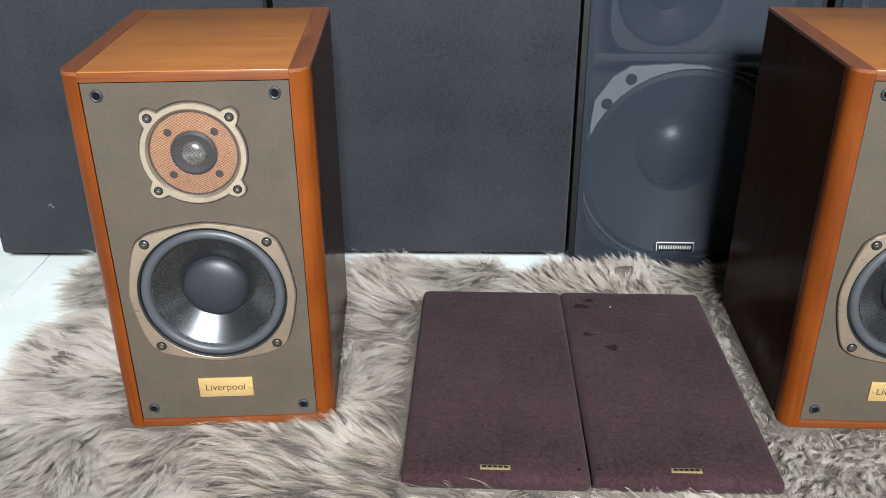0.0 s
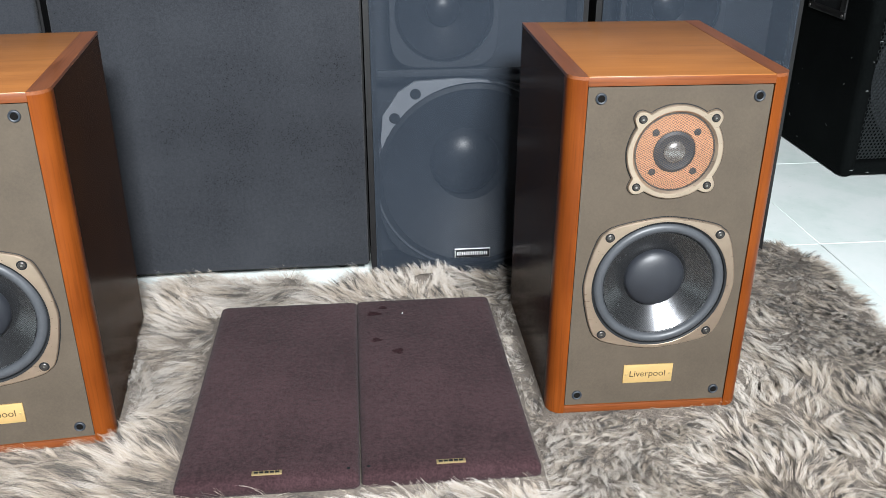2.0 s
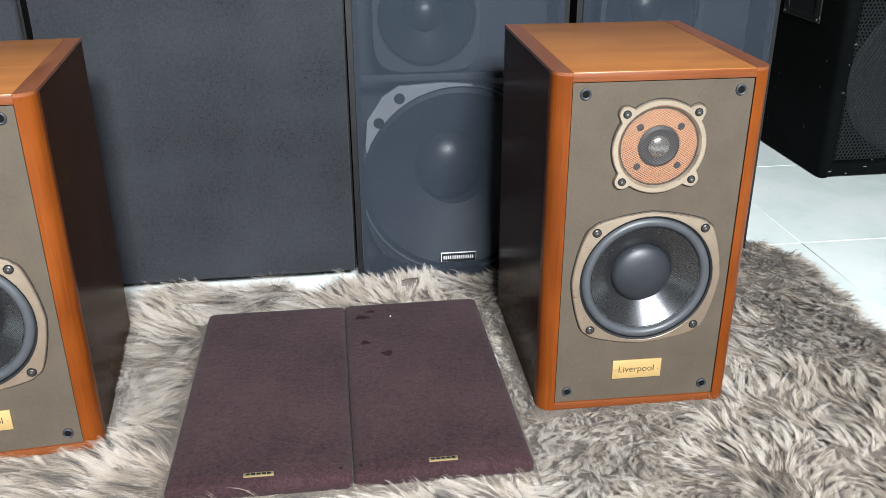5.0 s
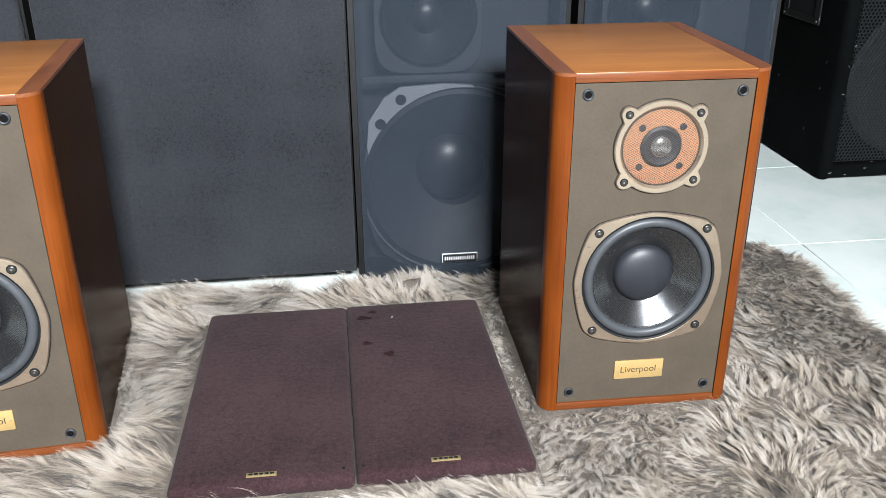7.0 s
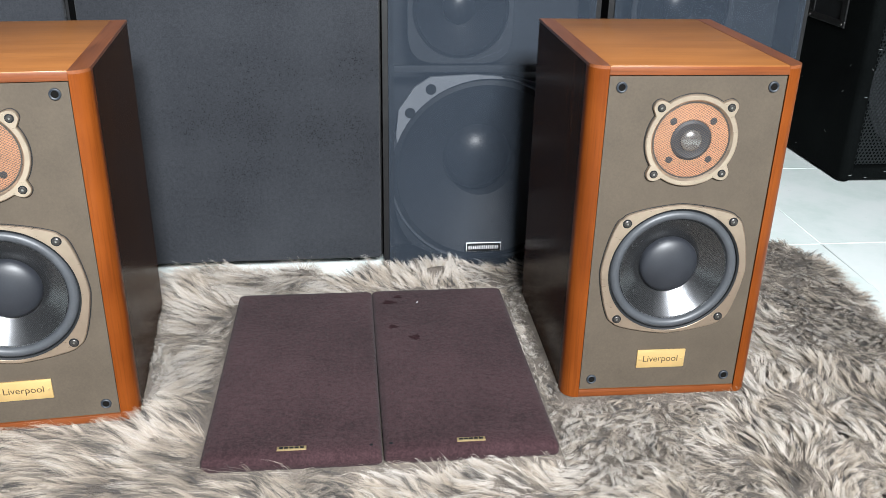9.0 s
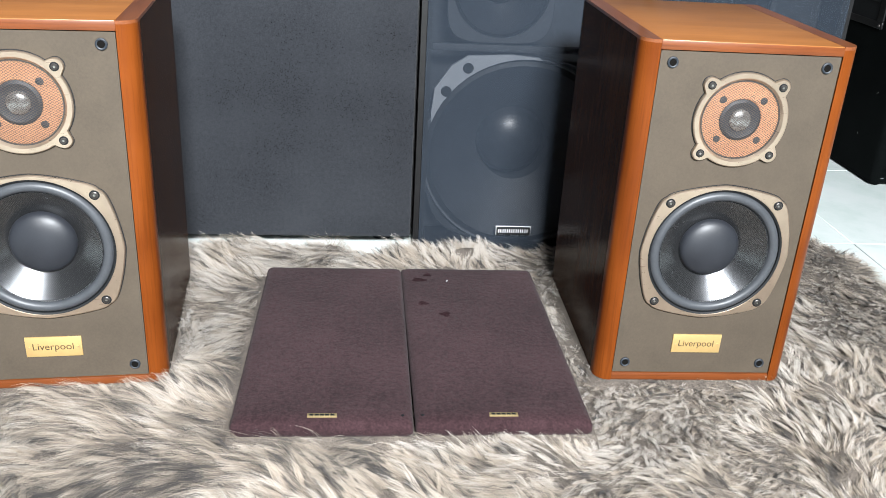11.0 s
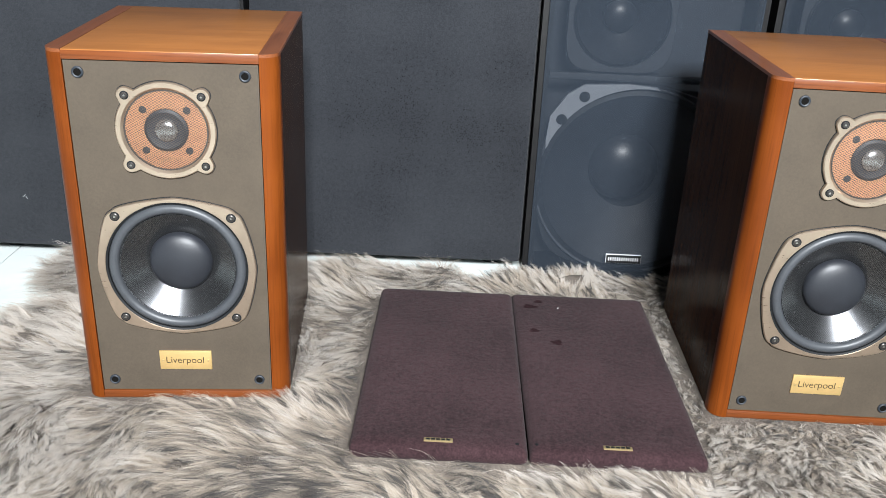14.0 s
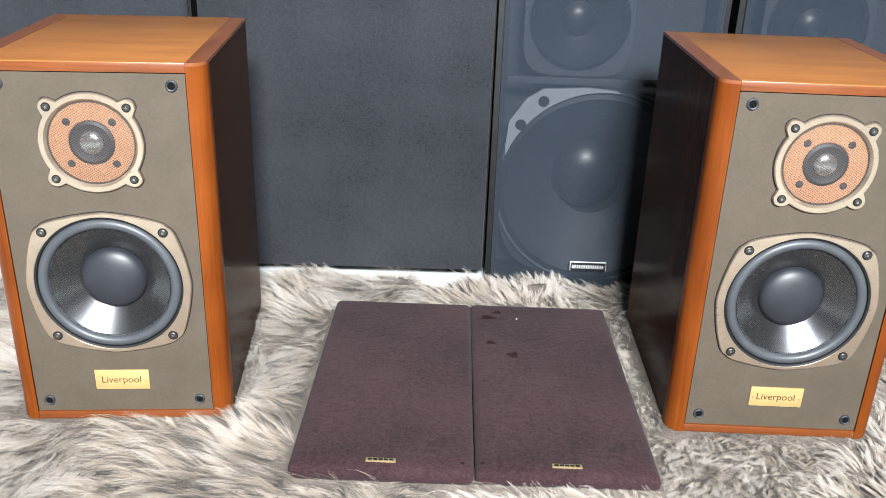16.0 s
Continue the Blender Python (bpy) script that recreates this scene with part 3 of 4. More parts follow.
def build_speaker(m):
    sp = thing("bookshelf_speaker", m, "cherry-wood two-way bookshelf speaker, front uncovered, on the fur rug", "speaker", "pair of bookshelf speakers")
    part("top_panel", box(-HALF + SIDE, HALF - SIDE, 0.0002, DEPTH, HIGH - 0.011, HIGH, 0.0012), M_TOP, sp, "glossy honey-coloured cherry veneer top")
    part("front_rail", box(-HALF + SIDE, HALF - SIDE, -0.0005, 0.006, HIGH - 0.0108, HIGH - 0.0012, 0.0005), M_RAIL, sp, "thin red-brown cherry rail")
    part("bottom_panel", box(-HALF + SIDE, HALF - SIDE, 0.0, DEPTH, 0.0, 0.0105, 0.0012), M_RAIL, sp)
    part("back_panel", box(-HALF + SIDE, HALF - SIDE, DEPTH - 0.012, DEPTH - 0.001, 0.0105, HIGH - 0.011), M_GAP, sp)
    for s in (1, -1):
        part("corner_post", extrude_xy(corner_profile(s, 0.026), 0.0, HIGH - 0.004), M_STRIP, sp, "rounded orange-red cherry corner post")
        x0, x1 = sorted((s * (HALF - SIDE), s * (HALF - 0.0004)))
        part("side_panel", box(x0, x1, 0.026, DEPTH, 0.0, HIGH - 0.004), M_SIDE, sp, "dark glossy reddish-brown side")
        cap = extrude_xy(corner_profile(s, DEPTH), HIGH - 0.004, HIGH - 0.0002)
        part("top_edge", cap, M_CAP, sp, "darker mahogany edge strip")
    part("gap_lining", box(-HALF + SIDE, HALF - SIDE, 0.034, 0.040, 0.0105, HIGH - 0.011), M_GAP, sp)
    baffle = part("baffle", holed_board(-HALF + SIDE + 0.0010, HALF - SIDE - 0.0010, 0.0012, 0.0062,
                       ((0.0117, 0.277, WF_Z, 0.083), (0.277, HIGH - 0.0120, TW_Z, 0.049))), M_BAFFLE, sp, "matt olive-grey front baffle")
    for px in (-0.0885, 0.0885):
        for pz in (0.0265, 0.4095):
            g = part("peg_socket", lathe([(0.0064, 0.0012), (0.0062, -0.0006), (0.0052, -0.0012), (0.0040, -0.0006), (0.0036, 0.0008)], px, pz, 24), M_TWDARK, sp, "dark rubber socket for the front cover")
            part("socket_hole", lathe([(0.0040, -0.0003), (0.0, -0.0001)], px, pz, 20), M_GAP, g)

    # tweeter
    tw = part("tweeter", ring_plate(tweeter_outline, 0.0475, 0, TW_Z, -0.0034, 0.0012), M_CHAMP, sp, "tweeter with a champagne metal frame")
    part("shadow_line", ring_plate(lambda a: tweeter_outline(a) + 0.0010, 0.05, 0, TW_Z, 0.0006, 0.0013, lip=0.0001), M_BLACK, tw)
    part("inner_bevel", lathe([(0.0486, -0.0030), (0.0462, -0.0010), (0.0455, 0.0004)], 0, TW_Z, 80), M_CHAMP, tw)
    part("felt_plate", lathe([(0.0462, 0.0004), (0.0250, 0.0003), (0.0238, 0.0018)], 0, TW_Z, 72), M_PEACH, tw, "peach felt plate")
    part("dome_surround", lathe([(0.0240, 0.0006), (0.0205, -0.0012), (0.0165, 0.0002), (0.0130, 0.0006)], 0, TW_Z, 56), M_TWDARK, tw, "dark grey dome surround")
    part("dome", lathe([(0.0132 * math.cos(a), 0.0006 - 0.0058 * math.sin(a)) for a in np.linspace(0, math.pi / 2, 10)], 0, TW_Z, 48), M_DOME, tw, "silvery metal dome")
    for k in range(4):
        a = math.pi / 4 + math.pi / 2 * k
        part("felt_hole", lathe([(0.0042, 0.00005), (0.0040, -0.0001), (0.0, -0.0001)], 0.0335 * math.cos(a), TW_Z + 0.0325 * math.sin(a), 20), M_TWDARK, tw)
    wires = bmesh.new()
    rad, pitch, hw = 0.0462, 0.00235, 0.00023
    for turn in (math.radians(33), math.radians(-33)):
        c, s = math.cos(turn), math.sin(turn)
        q = -rad + pitch / 2
        while q < rad:
            half = math.sqrt(max(rad * rad - q * q, 0))
            steps = 6
            prev = None
            for i in range(steps + 1):
                u = -half + 2 * half * i / steps
                dome = -0.0068 * (1 - (u * u + q * q) / rad ** 2) - 0.0006
                pair = [wires.verts.new((c * u - s * (q + o), dome, TW_Z + s * u + c * (q + o))) for o in (-hw, hw)]
                if prev:
                    wires.faces.new((prev[0], pair[0], pair[1], prev[1]))
                prev = pair
            q += pitch
    # dark ring put in as the shadow along the border of the mesh
    part("mesh_rim", lathe([(0.0466, 0.0002), (0.0458, -0.0009), (0.0446, -0.0009), (0.0442, 0.0002)], 0, TW_Z, 72), M_STEEL, tw, "dark ring standing in for shadow at the mesh edge")
    part("wire_mesh", wires, M_WIRE, tw, "fine copper-coloured wire mesh")
    for sx in (-0.0410, 0.0410):
        for sz in (-0.0395, 0.0395):
            screw(tw, sx, TW_Z + sz, -0.0034, 0.0035)

    # woofer
    wf = part("woofer", ring_plate(woofer_outline, 0.0815, 0, WF_Z, -0.0036, 0.0012), M_CHAMP, sp, "woofer with a champagne metal frame")
    part("shadow_line", ring_plate(lambda a: woofer_outline(a) + 0.0010, 0.084, 0, WF_Z, 0.0006, 0.0013, lip=0.0001), M_BLACK, wf)
    part("gasket", lathe([(0.0825, -0.0032), (0.0800, -0.0022), (0.0788, 0.003)], 0, WF_Z, 96), M_BLACK, wf)
    roll = [(0.0735 + 0.0060 * math.cos(a), 0.0016 - 0.0062 * math.sin(a)) for a in np.linspace(-0.1, math.pi + 0.1, 13)]
    part("surround", lathe(roll, 0, WF_Z, 96), M_RUBBER, wf, "soft grey rubber surround")
    part("cone_edge", lathe([(0.0680, 0.0016), (0.0668, 0.0008), (0.0655, 0.0022)], 0, WF_Z, 96), M_BLACK, wf)
    weave = bmesh.new()
    rw = random.Random(9)
    for k in range(210):
        a, lean = 2 * math.pi * (k + rw.uniform(-0.25, 0.25)) / 210, 0.006
        if rw.random() < 0.2:
            continue
        quad = [weave.verts.new((r * math.cos(a + o), y, WF_Z + r * math.sin(a + o))) for r, o, y in
                ((0.0661, -0.009, 0.0009), (0.0661, 0.005, 0.0009), (0.0670, 0.009 + lean, 0.0001), (0.0670, -0.005 + lean, 0.0001))]
        weave.faces.new(quad)
    part("cut_weave", weave, M_FIBRE, wf, "pale cut ends of the woven cone")
    cone = [(0.0660 - (0.0660 - 0.0350) * t, 0.0016 + 0.0195 * t) for t in np.linspace(0, 1, 14)]
    part("cone", lathe(cone, 0, WF_Z, 96), M_CONE, wf, "glossy dark woven cone")
    cap = [(0.0362 * math.cos(a), 0.0165 - 0.0125 * math.sin(a)) for a in np.linspace(0, math.pi / 2, 12)]
    part("dust_cap", lathe([(0.0366, 0.0215), (0.0370, 0.0180)] + cap, 0, WF_Z, 72), M_CAPBLK, wf, "matt black rounded dust cap")
    for sx in (-0.0655, 0.0655):
        for sz in (-0.0645, 0.0645):
            screw(wf, sx, WF_Z + sz, -0.0036)

    # name plate with engraved lettering
    pl = part("name_plate", box(-0.0315, 0.0315, -0.0010, 0.0013, 0.0420, 0.0680, 0.0006), M_BRASS, sp, "shiny brass plate with engraved lettering")
    lettering = letters("Liverpool", 0.0455, -0.0235, 0.0512, -0.0011)
    part("engraving", lettering, M_INK, pl)
    for px in (-0.0275, 0.0275):
        part("pin", lathe([(0.0016, -0.0009), (0.0013, -0.0018), (0, -0.0021)], px, 0.0545, 14), M_GOLD, pl)
    return sp


speaker = build_speaker(pose(*LEFT_AT, BASE, 0, LEFT_ROLL, LEFT_YAW))
copy_thing(speaker, pose(*RIGHT_AT, BASE, 0, RIGHT_ROLL, RIGHT_YAW))


# ---- cloth front covers lying on the rug ----
def build_cover(m, label, pin_x, marks, lint=()):
    w, d = 0.2058, 0.421
    ob = thing("speaker_cover", m, label, "speaker cover", "pair of speaker covers")
    bm = bmesh.new()
    rim = 0.013
    levels = ((0.0030, 0.0015, 0.0), (0.0, 0.0, 0.0040), (0.0, 0.0002, 0.0120), (0.0018, 0.0028, 0.0160), (0.0052, 0.0085, 0.0184), (0.0105, 0.0165, 0.0197), (0.020, 0.026, 0.0200))
    rings = []
    for inset, front, z in levels:
        c = 0.0055
        x0, x1, y0, y1 = inset, w - inset, max(front, inset * 0.8), d - inset * 0.7
        ring = []
        for cx, cy, a0 in ((x1 - c, y0 + c, -90), (x1 - c, y1 - c, 0), (x0 + c, y1 - c, 90), (x0 + c, y0 + c, 180)):
            for k in range(5):
                a = radians(a0 + 22.5 * k)
                ring.append(bm.verts.new((cx + c * math.cos(a), cy + c * math.sin(a), z)))
        rings.append(ring)
    for a, b in zip(rings, rings[1:]):
        for k in range(len(a)):
            j = (k + 1) % len(a)
            bm.faces.new((a[k], a[j], b[j], b[k]))
    bm.faces.new(rings[-1])
    bm.faces.new(rings[0][::-1])
    part("cloth_panel", bm, M_PLUM, ob, "plum-brown felted cloth stretched over a frame")
    badge = part("badge", box(0.0855, 0.1190, 0.0120, 0.0185, 0.0182, 0.0206, 0.0003), M_GOLD, ob, "small gold badge with dark print")
    ink = bmesh.new()
    for k in range(5):
        box(0.0880 + 0.0059 * k, 0.0926 + 0.0059 * k, 0.0138, 0.0171, 0.0206, 0.0208, bm=ink)
    part("badge_print", ink, M_BLACK, badge)
    bm = bmesh.new()
    bmesh.ops.create_circle(bm, cap_ends=True, radius=0.0022, segments=14, matrix=Matrix.Translation((pin_x, 0.0150, 0.0199)))
    part("pin_hole", bm, M_BLACK, ob)
    for mx, my, rx, ry in marks:
        bm = bmesh.new()
        vs = []
        for k in range(22):
            a = 2 * math.pi * k / 22
            r = 1 + 0.22 * math.sin(3 * a + mx * 90) + 0.12 * math.sin(7 * a + my * 50)
            vs.append(bm.verts.new((mx + rx * r * math.cos(a), my + ry * r * math.sin(a), 0.0202)))
        bm.faces.new(vs)
        part("stain", bm, M_PLUMDARK, ob, "dark damp stain on the cloth")
    for lx, ly, size, lean in lint:
        bm = box(-0.0004, 0.0004, -size / 2, size / 2, 0.0, 0.0007)
        bm.transform(pose(lx, ly, 0.0199, 0, 0, lean))
        part("lint", bm, M_WHITE, ob, "pale thread of lint")


build_cover(pose(0.0420, 0.8350, BASE, -0.8, 0, -0.3), "plum-brown cloth speaker cover with gold badge, flat on rug", 0.1935, ())
build_cover(pose(0.2500, 0.8350, BASE, -0.8, 0.2, 0.2), "plum-brown cloth speaker cover with dark stains, flat on rug", 0.0085,
            ((0.0565, 0.263, 0.0075, 0.0070), (0.0270, 0.296, 0.0070, 0.0055), (0.0260, 0.374, 0.0110, 0.0060), (0.0400, 0.392, 0.0060, 0.0050)),
            ((0.0685, 0.372, 0.0042, -20),))


# ---- large speakers in a row behind ----
def driver(parent, name, cx, cz, r, y, depth, cap_r):
    d = part(name, lathe([(r * 1.09, y), (r * 1.09, y - 0.003), (r, y - 0.003), (r * 0.985, y + 0.002)], cx, cz, 72), M_RIM, parent, "driver seen dimly through the mesh")
    part("cone", lathe([(r, y), (r * 0.93, y - 0.006), (r * 0.86, y + 0.002), (cap_r, y + depth), (cap_r * 0.98, y + depth - 0.004), (cap_r * 0.6, y + depth - cap_r * 0.42), (0, y + depth - cap_r * 0.58)], cx, cz, 72), M_PAPER, d)
    return d


def cabinet(ob, x1, depth, z0, z1, y, gap=0.014):
    """Hollow box with a recessed front that holds the drivers."""
    t = 0.018
    body = box(0, t, y, depth, z0, z1)
    box(x1 - t, x1, y, depth, z0, z1, bm=body)
    box(t, x1 - t, y, depth, z0, z0 + t, bm=body)
    box(t, x1 - t, y, depth, z1 - t, z1, bm=body)
    box(t, x1 - t, depth - t, depth, z0 + t, z1 - t, bm=body)
    return part("body", body, M_CABBLK, ob, "black vinyl cabinet")


def build_tower(m, label, badge, w=0.350):
    """Floor speaker behind blue-grey mesh; origin at the foot of its front, at one side."""
    depth, h = 0.33, 0.78
    ob = thing("floor_speaker", m, label, "speaker", "large speakers in a row")
    cabinet(ob, w, depth, 0.0, h, 0.006)
    front = part("front_board", box(0.019, w - 0.019, 0.075, 0.085, 0.019, h - 0.019), M_PAPER, ob)
    part("mesh_cover", open_back(box(0.009, w - 0.009, 0.0, 0.004, 0.004, h - 0.004, 0.0015)), M_BLUE, ob, "blue-grey translucent mesh cover")
    plate = ring_plate(lambda a: 0.168 + 0.014 * abs(math.sin(2 * a)) ** 6, 0.160, w / 2, 0.176, 0.020, 0.030, lip=0.001)
    wf = part("woofer", plate, M_PAPER, ob, "large woofer seen dimly through the mesh")
    arm = bmesh.new()
    pts = []
    for k in range(13):
        a = radians(82 + 78 * k / 12)
        pts.append((w / 2 + 0.002 + 0.1635 * math.cos(a), 0.176 + 0.1635 * math.sin(a)))
    outer = [(0.022, 0.246), (0.026, 0.288), (0.052, 0.326), (0.078, 0.3425), (0.150, 0.3460), (0.195, 0.3420)]
    loop = pts + outer
    front_v = [arm.verts.new((px, 0.010, pz)) for px, pz in loop]
    back_v = [arm.verts.new((px, 0.016, pz)) for px, pz in loop]
    arm.faces.new(front_v)
    for k in range(len(loop)):
        j = (k + 1) % len(loop)
        arm.faces.new((front_v[k], front_v[j], back_v[j], back_v[k]))
    bracket = part("corner_plate", arm, M_DRIVER, wf, "light grey cast corner plate")
    for px, pz in ((0.079, 0.3225), (0.045, 0.2835)):
        part("plate_hole", lathe([(0.0088, 0.0094), (0.0084, 0.0088), (0, 0.0090)], px, pz, 24), M_BLACK, bracket)
    part("cone", lathe([(0.164, 0.022), (0.152, 0.014), (0.140, 0.024), (0.060, 0.066)], w / 2, 0.176, 80), M_PAPER, wf)
    part("dust_cap", lathe([(0.061, 0.066), (0.059, 0.058), (0.047, 0.047), (0.030, 0.039), (0.015, 0.0355), (0, 0.0345)], w / 2 - 0.010, 0.190, 64), M_GLOSSCONE, wf, "glossy black dust cap")
    part("rim", lathe([(0.1660, 0.014), (0.1640, 0.0115), (0.1615, 0.014)], w / 2, 0.176, 96), M_RIM, wf)
    mid = part("midrange", ring_plate(lambda a: 0.0850 * (abs(math.cos(a)) ** 4.5 + abs(math.sin(a)) ** 4.5) ** (-1 / 4.5), 0.0765, 0.125, 0.449, 0.009, 0.016, lip=0.001),
               M_DIMRIM, ob, "midrange driver seen dimly through the mesh")
    part("cone", lathe([(0.0765, 0.014), (0.071, 0.010), (0.066, 0.016), (0.026, 0.040)], 0.125, 0.449, 64), M_GLOSSCONE, mid)
    part("dust_cap", lathe([(0.027, 0.040), (0.026, 0.034), (0.018, 0.028), (0.009, 0.0252), (0, 0.0245)], 0.125, 0.449, 40), M_GLOSSCONE, mid)
    part("batten", box(0.019, w - 0.019, 0.010, 0.018, 0.350, 0.361, 0.001), M_DIMRIM, ob)
    if badge:
        b = part("badge", box(0.143, 0.204, -0.003, 0.0005, 0.036, 0.0525, 0.0008), M_WHITE, ob, "black badge with a white border and white bars")
        part("badge_face", box(0.1438, 0.2032, -0.0036, -0.0028, 0.0368, 0.0517), M_BLACK, b)
        ink = bmesh.new()
        for k in range(7):
            x = 0.1472 + 0.0077 * k
            box(x, x + 0.0016, -0.0040, -0.0035, 0.0412, 0.0475, bm=ink)
            box(x + 0.0036, x + 0.0052, -0.0040, -0.0035, 0.0412, 0.0475, bm=ink)
        part("badge_print", ink, M_WHITE, b)
    return ob


def build_black(m, w, label, arc, scuffs=()):
    depth, h = 0.40, 0.80
    ob = thing("black_speaker", m, label, "speaker", "large speakers in a row")
    cabinet(ob, w, depth, 0.020, h, 0.020)
    part("cloth_cover", open_back(box(0.003, w - 0.003, 0.0, 0.019, 0.022, h - 0.003, 0.005, 3)), M_CHAR, ob, "charcoal cloth front cover")
    for sx, sz, size, lean in scuffs:
        bm = box(-size / 2, size / 2, -0.0003, 0.0002, -0.0005, 0.0005)
        bm.transform(pose(sx, 0, sz, 0, lean, 0))
        part("scuff", bm, M_SCUFF, ob, "small pale scuff")
    driver(ob, "woofer", arc[0], arc[1], arc[2], 0.030, 0.06, arc[2] * 0.4)
    for fx in (0.05, w - 0.05):
        for fy in (0.06, depth - 0.06):
            bm = bmesh.new()
            bmesh.ops.create_cone(bm, cap_ends=True, segments=20, radius1=0.018, radius2=0.021, depth=0.021, matrix=Matrix.Translation((fx, fy, 0.0105)))
            part("foot", bm, M_BLACK, ob, "short black foot")


build_tower(pose(0.2765, 1.410, 0), "tall floor speaker with blue-grey mesh front and small badge", True)
build_tower(pose(0.6390, 1.412, 0), "tall floor speaker with blue-grey mesh front", False, 0.337)
build_black(pose(-0.1880, 1.418, 0, 0, 0, 0.6), 0.4630, "large black speaker with charcoal cloth front on short feet", (0.228, 0.362, 0.150))
build_black(pose(-0.6800, 1.398, 0, 0, 0, 0.6), 0.4860, "large black speaker with charcoal cloth front, partly hidden", (0.24, 0.36, 0.17),
            ((0.102, 0.113, 0.007, -40), (0.106, 0.110, 0.005, 60)))


# ---- stage speaker in the corner ----
SCUFFS = ((1, 0.257, 0.150), (1, 0.292, 0.129), (1, 0.299, 0.023), (1, 0.220, 0.029), (1, 0.250, 0.188), (1, 0.100, 0.096), (1, 0.060, 0.200),
          (1, 0.274, 0.069), (1, 0.050, 0.260), (0, 0.020, 0.200), (0, 0.022, 0.262), (0, 0.030, 0.305), (0, 0.022, 0.020), (0, 0.105, 0.028), (0, 0.060, 0.014))


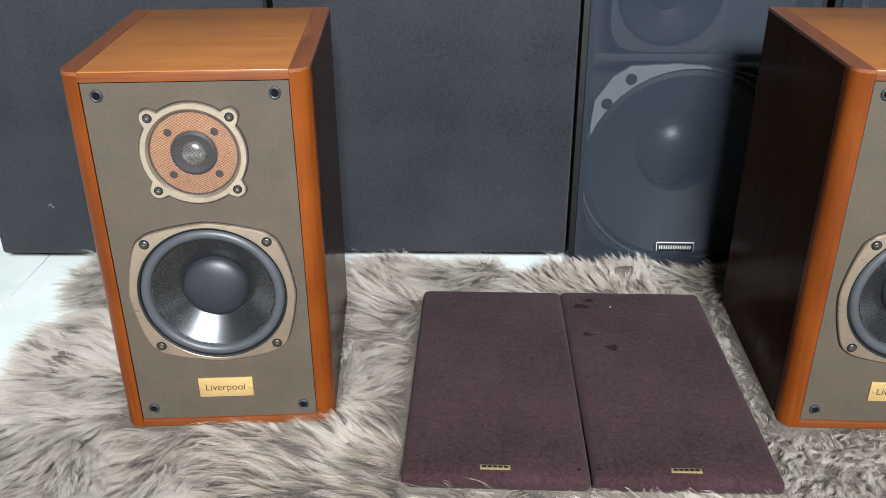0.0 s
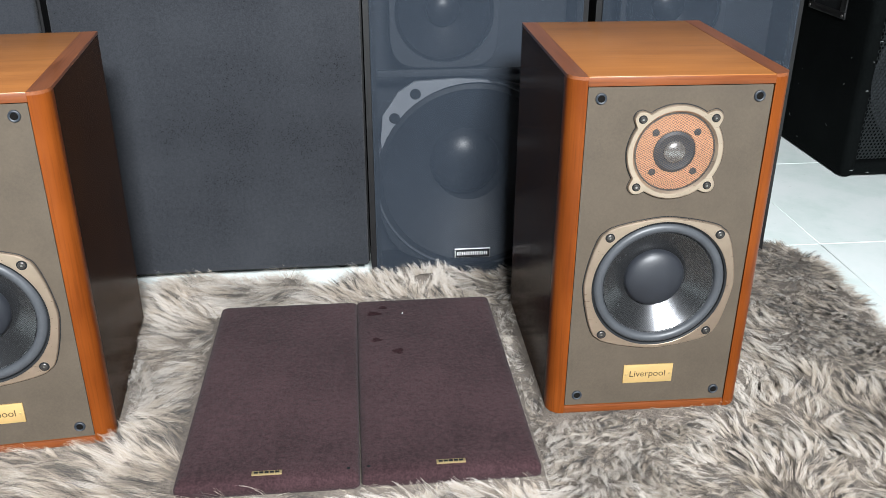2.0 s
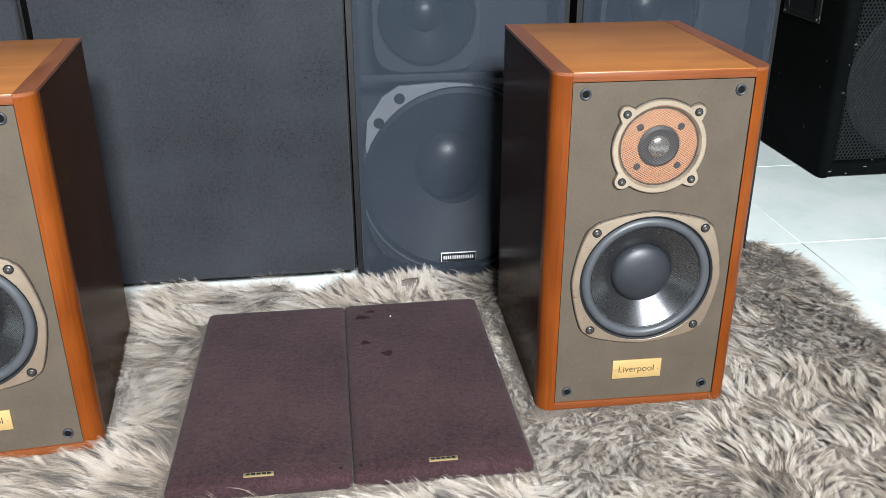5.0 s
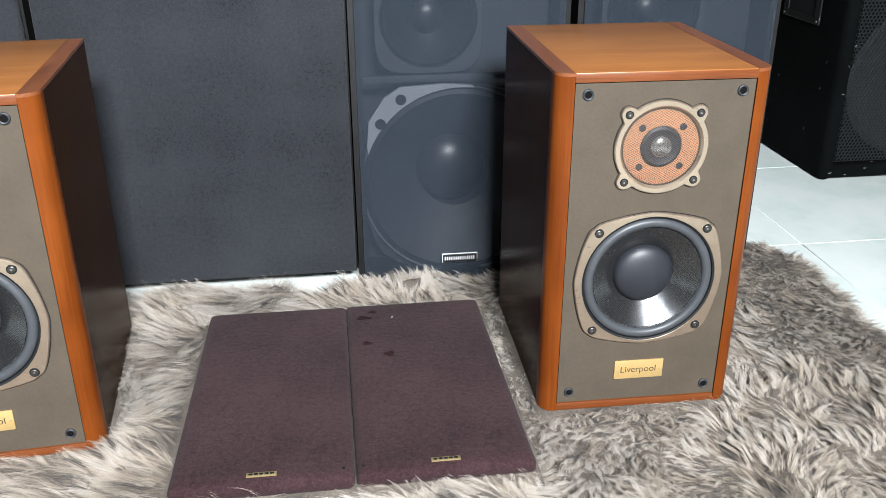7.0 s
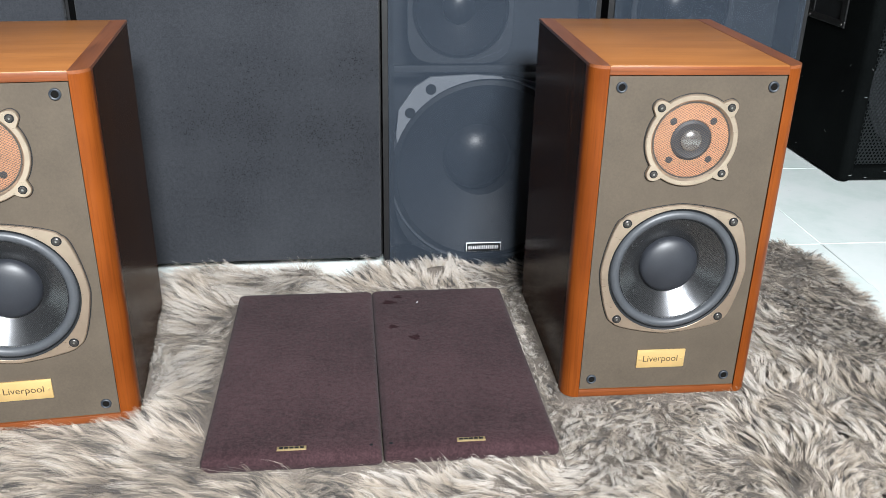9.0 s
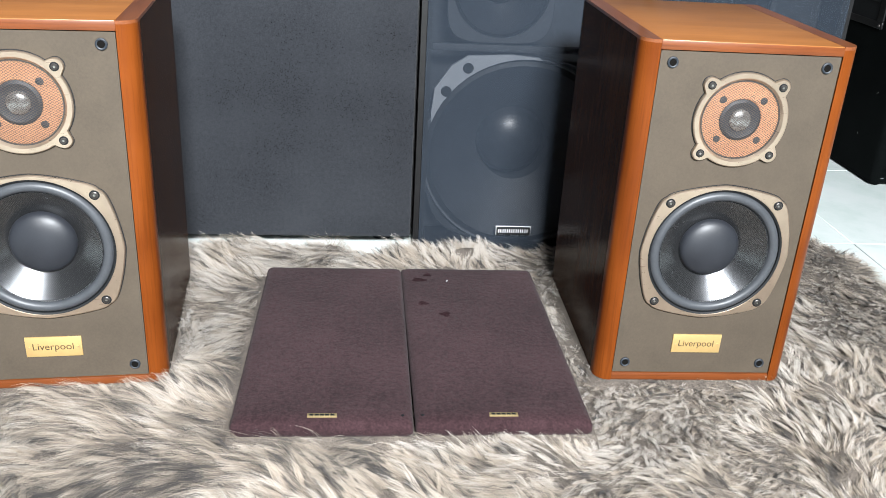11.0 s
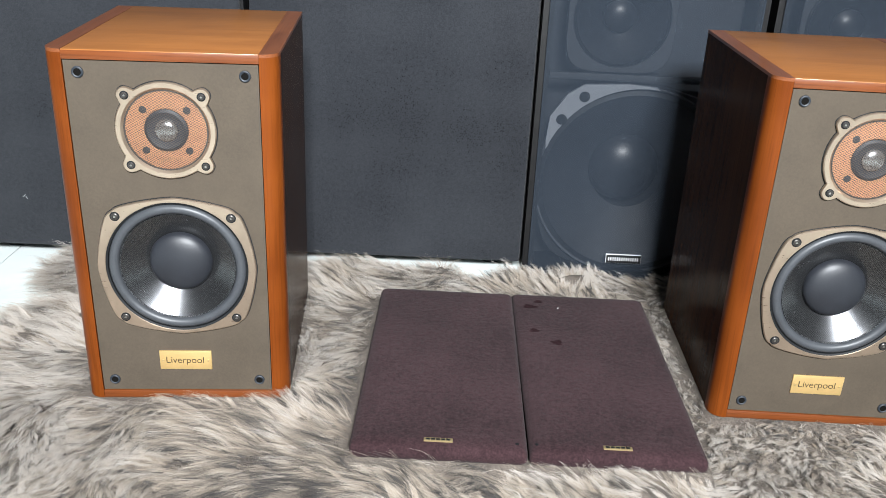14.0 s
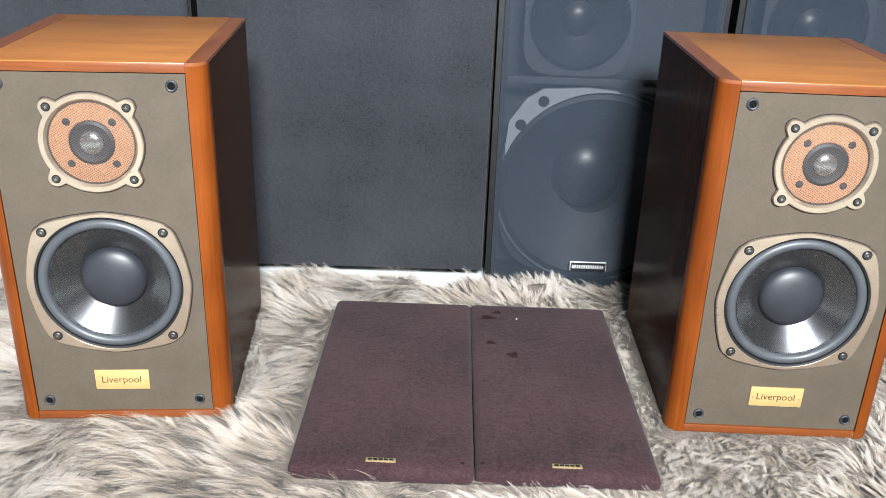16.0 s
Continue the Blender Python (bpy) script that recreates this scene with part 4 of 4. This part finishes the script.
def build_stage_speaker(m):
    w, d, h = 0.46, 0.42, 0.66
    ob = thing("stage_speaker", m, "large black carpeted stage speaker with perforated steel grille on the tiles", "speaker")
    body = box(0, 0.034, 0.0, d, 0.0, h, 0.016, 4)
    box(w - 0.030, w, 0.0, d, 0.0, h, 0.013, 3, bm=body)
    box(0.02, w - 0.02, 0.004, d, 0.006, 0.036, 0.006, 2, bm=body)
    box(0.02, w - 0.02, 0.004, d, h - 0.03, h - 0.002, 0.006, 2, bm=body)
    box(0.02, w - 0.02, 0.050, d, 0.03, h - 0.03, bm=body)
    part("body", body, M_CARPET, ob, "scuffed black carpeted cabinet")
    part("woofer", lathe([(0.175, 0.046), (0.165, 0.036), (0.155, 0.044), (0.06, 0.047)], w / 2, 0.215, 72), M_RUBBER, ob, "woofer seen dimly behind the grille")
    # perforated sheet: a rim of metal round every six-sided hole
    pitch = 0.0085
    verts, faces = [], []
    rows = int(0.57 / (pitch * 0.866))
    cols = int((w - 0.066) / pitch)
    for j in range(rows):
        for i in range(cols):
            cx, cz = 0.034 + (i + 0.5 + 0.5 * (j % 2)) * pitch, 0.042 + (j + 0.5) * pitch * 0.866
            k0 = len(verts)
            for r, y in ((pitch * 0.577, 0.012), (pitch * 0.405, 0.012), (pitch * 0.400, 0.0145)):
                for k in range(6):
                    a = math.pi / 6 + math.pi / 3 * k
                    verts.append((cx + r * math.cos(a), y, cz + r * math.sin(a)))
            for k in range(6):
                n2 = (k + 1) % 6
                faces.append((k0 + k, k0 + n2, k0 + 6 + n2, k0 + 6 + k))
                faces.append((k0 + 6 + k, k0 + 6 + n2, k0 + 12 + n2, k0 + 12 + k))
    me = bpy.data.meshes.new("grille")
    me.from_pydata(verts, [], faces)
    me.materials.append(M_PAGRILLE)
    g = new("grille", me)
    g.parent = ob
    tagged(g, "black perforated steel grille")
    # pale scuffs on the carpet
    rs = random.Random(4)
    for along_y, a, z in SCUFFS:
        bm = bmesh.new()
        size, lean, bow = rs.uniform(0.004, 0.010), rs.uniform(-1.2, 1.2), rs.uniform(-0.4, 0.4)
        rows = []
        for k in range(5):
            u = (k / 4 - 0.5) * size
            wd = 0.0009 * (1 - abs(k / 2 - 1) * 0.8)
            q = bow * (u * u / size - size / 8)
            p, g = a + u * math.cos(lean) - q * math.sin(lean), z + u * math.sin(lean) + q * math.cos(lean)
            rows.append([bm.verts.new((-0.0006, p, g + o) if along_y else (p, -0.0006, g + o)) for o in (-wd, wd)])
        for a0, a1 in zip(rows, rows[1:]):
            bm.faces.new((a0[0], a1[0], a1[1], a0[1]))
        part("scuff", bm, M_SCUFF, ob)
    # recessed grip on its side
    plate = box(-0.004, 0.002, 0.105, 0.270, 0.330, 0.345, 0.002)
    for y0, y1, z0, z1 in ((0.105, 0.128, 0.345, 0.445), (0.247, 0.270, 0.345, 0.445), (0.105, 0.270, 0.445, 0.460)):
        box(-0.004, 0.002, y0, y1, z0, z1, 0.002, bm=plate)
    grip = part("handle", plate, M_CABBLK, ob, "recessed black plastic carrying grip")
    part("handle_recess", box(-0.0012, 0.001, 0.128, 0.247, 0.345, 0.445), M_BLACK, grip)
    part("grip_bar", box(-0.0035, 0.001, 0.128, 0.247, 0.385, 0.408, 0.001), M_CABBLK, grip)
    for py, pz in ((0.114, 0.337), (0.261, 0.337), (0.114, 0.453), (0.261, 0.453)):
        bm = bmesh.new()
        bmesh.ops.create_uvsphere(bm, u_segments=12, v_segments=6, radius=0.0035, matrix=Matrix.Translation((-0.004, py, pz)))
        part("bolt", bm, M_STEEL, grip)


build_stage_speaker(pose(1.330, 1.800, 0))

# ---- floor tiles ----
PITCH, JOINT_X, JOINT_Y = 0.434, 1.118, 1.475
tile_mesh = finish(box(-PITCH / 2 + 0.0009, PITCH / 2 - 0.0009, -PITCH / 2 + 0.0009, PITCH / 2 - 0.0009, -0.009, 0.0, 0.0008, 1), "tile", M_TILE)
for i in range(-7, 5):
    for j in range(-10, 3):
        tx, ty = JOINT_X + (i + 0.5) * PITCH, JOINT_Y + (j + 0.5) * PITCH
        if FLOOR_X[0] < tx - PITCH / 2 and tx + PITCH / 2 < FLOOR_X[1] and FLOOR_Y[0] < ty - PITCH / 2 and ty + PITCH / 2 < FLOOR_Y[1] + 0.1:
            t = new("tile", tile_mesh)
            t.matrix_world = pose(tx, ty, 0)
            t.parent = floor
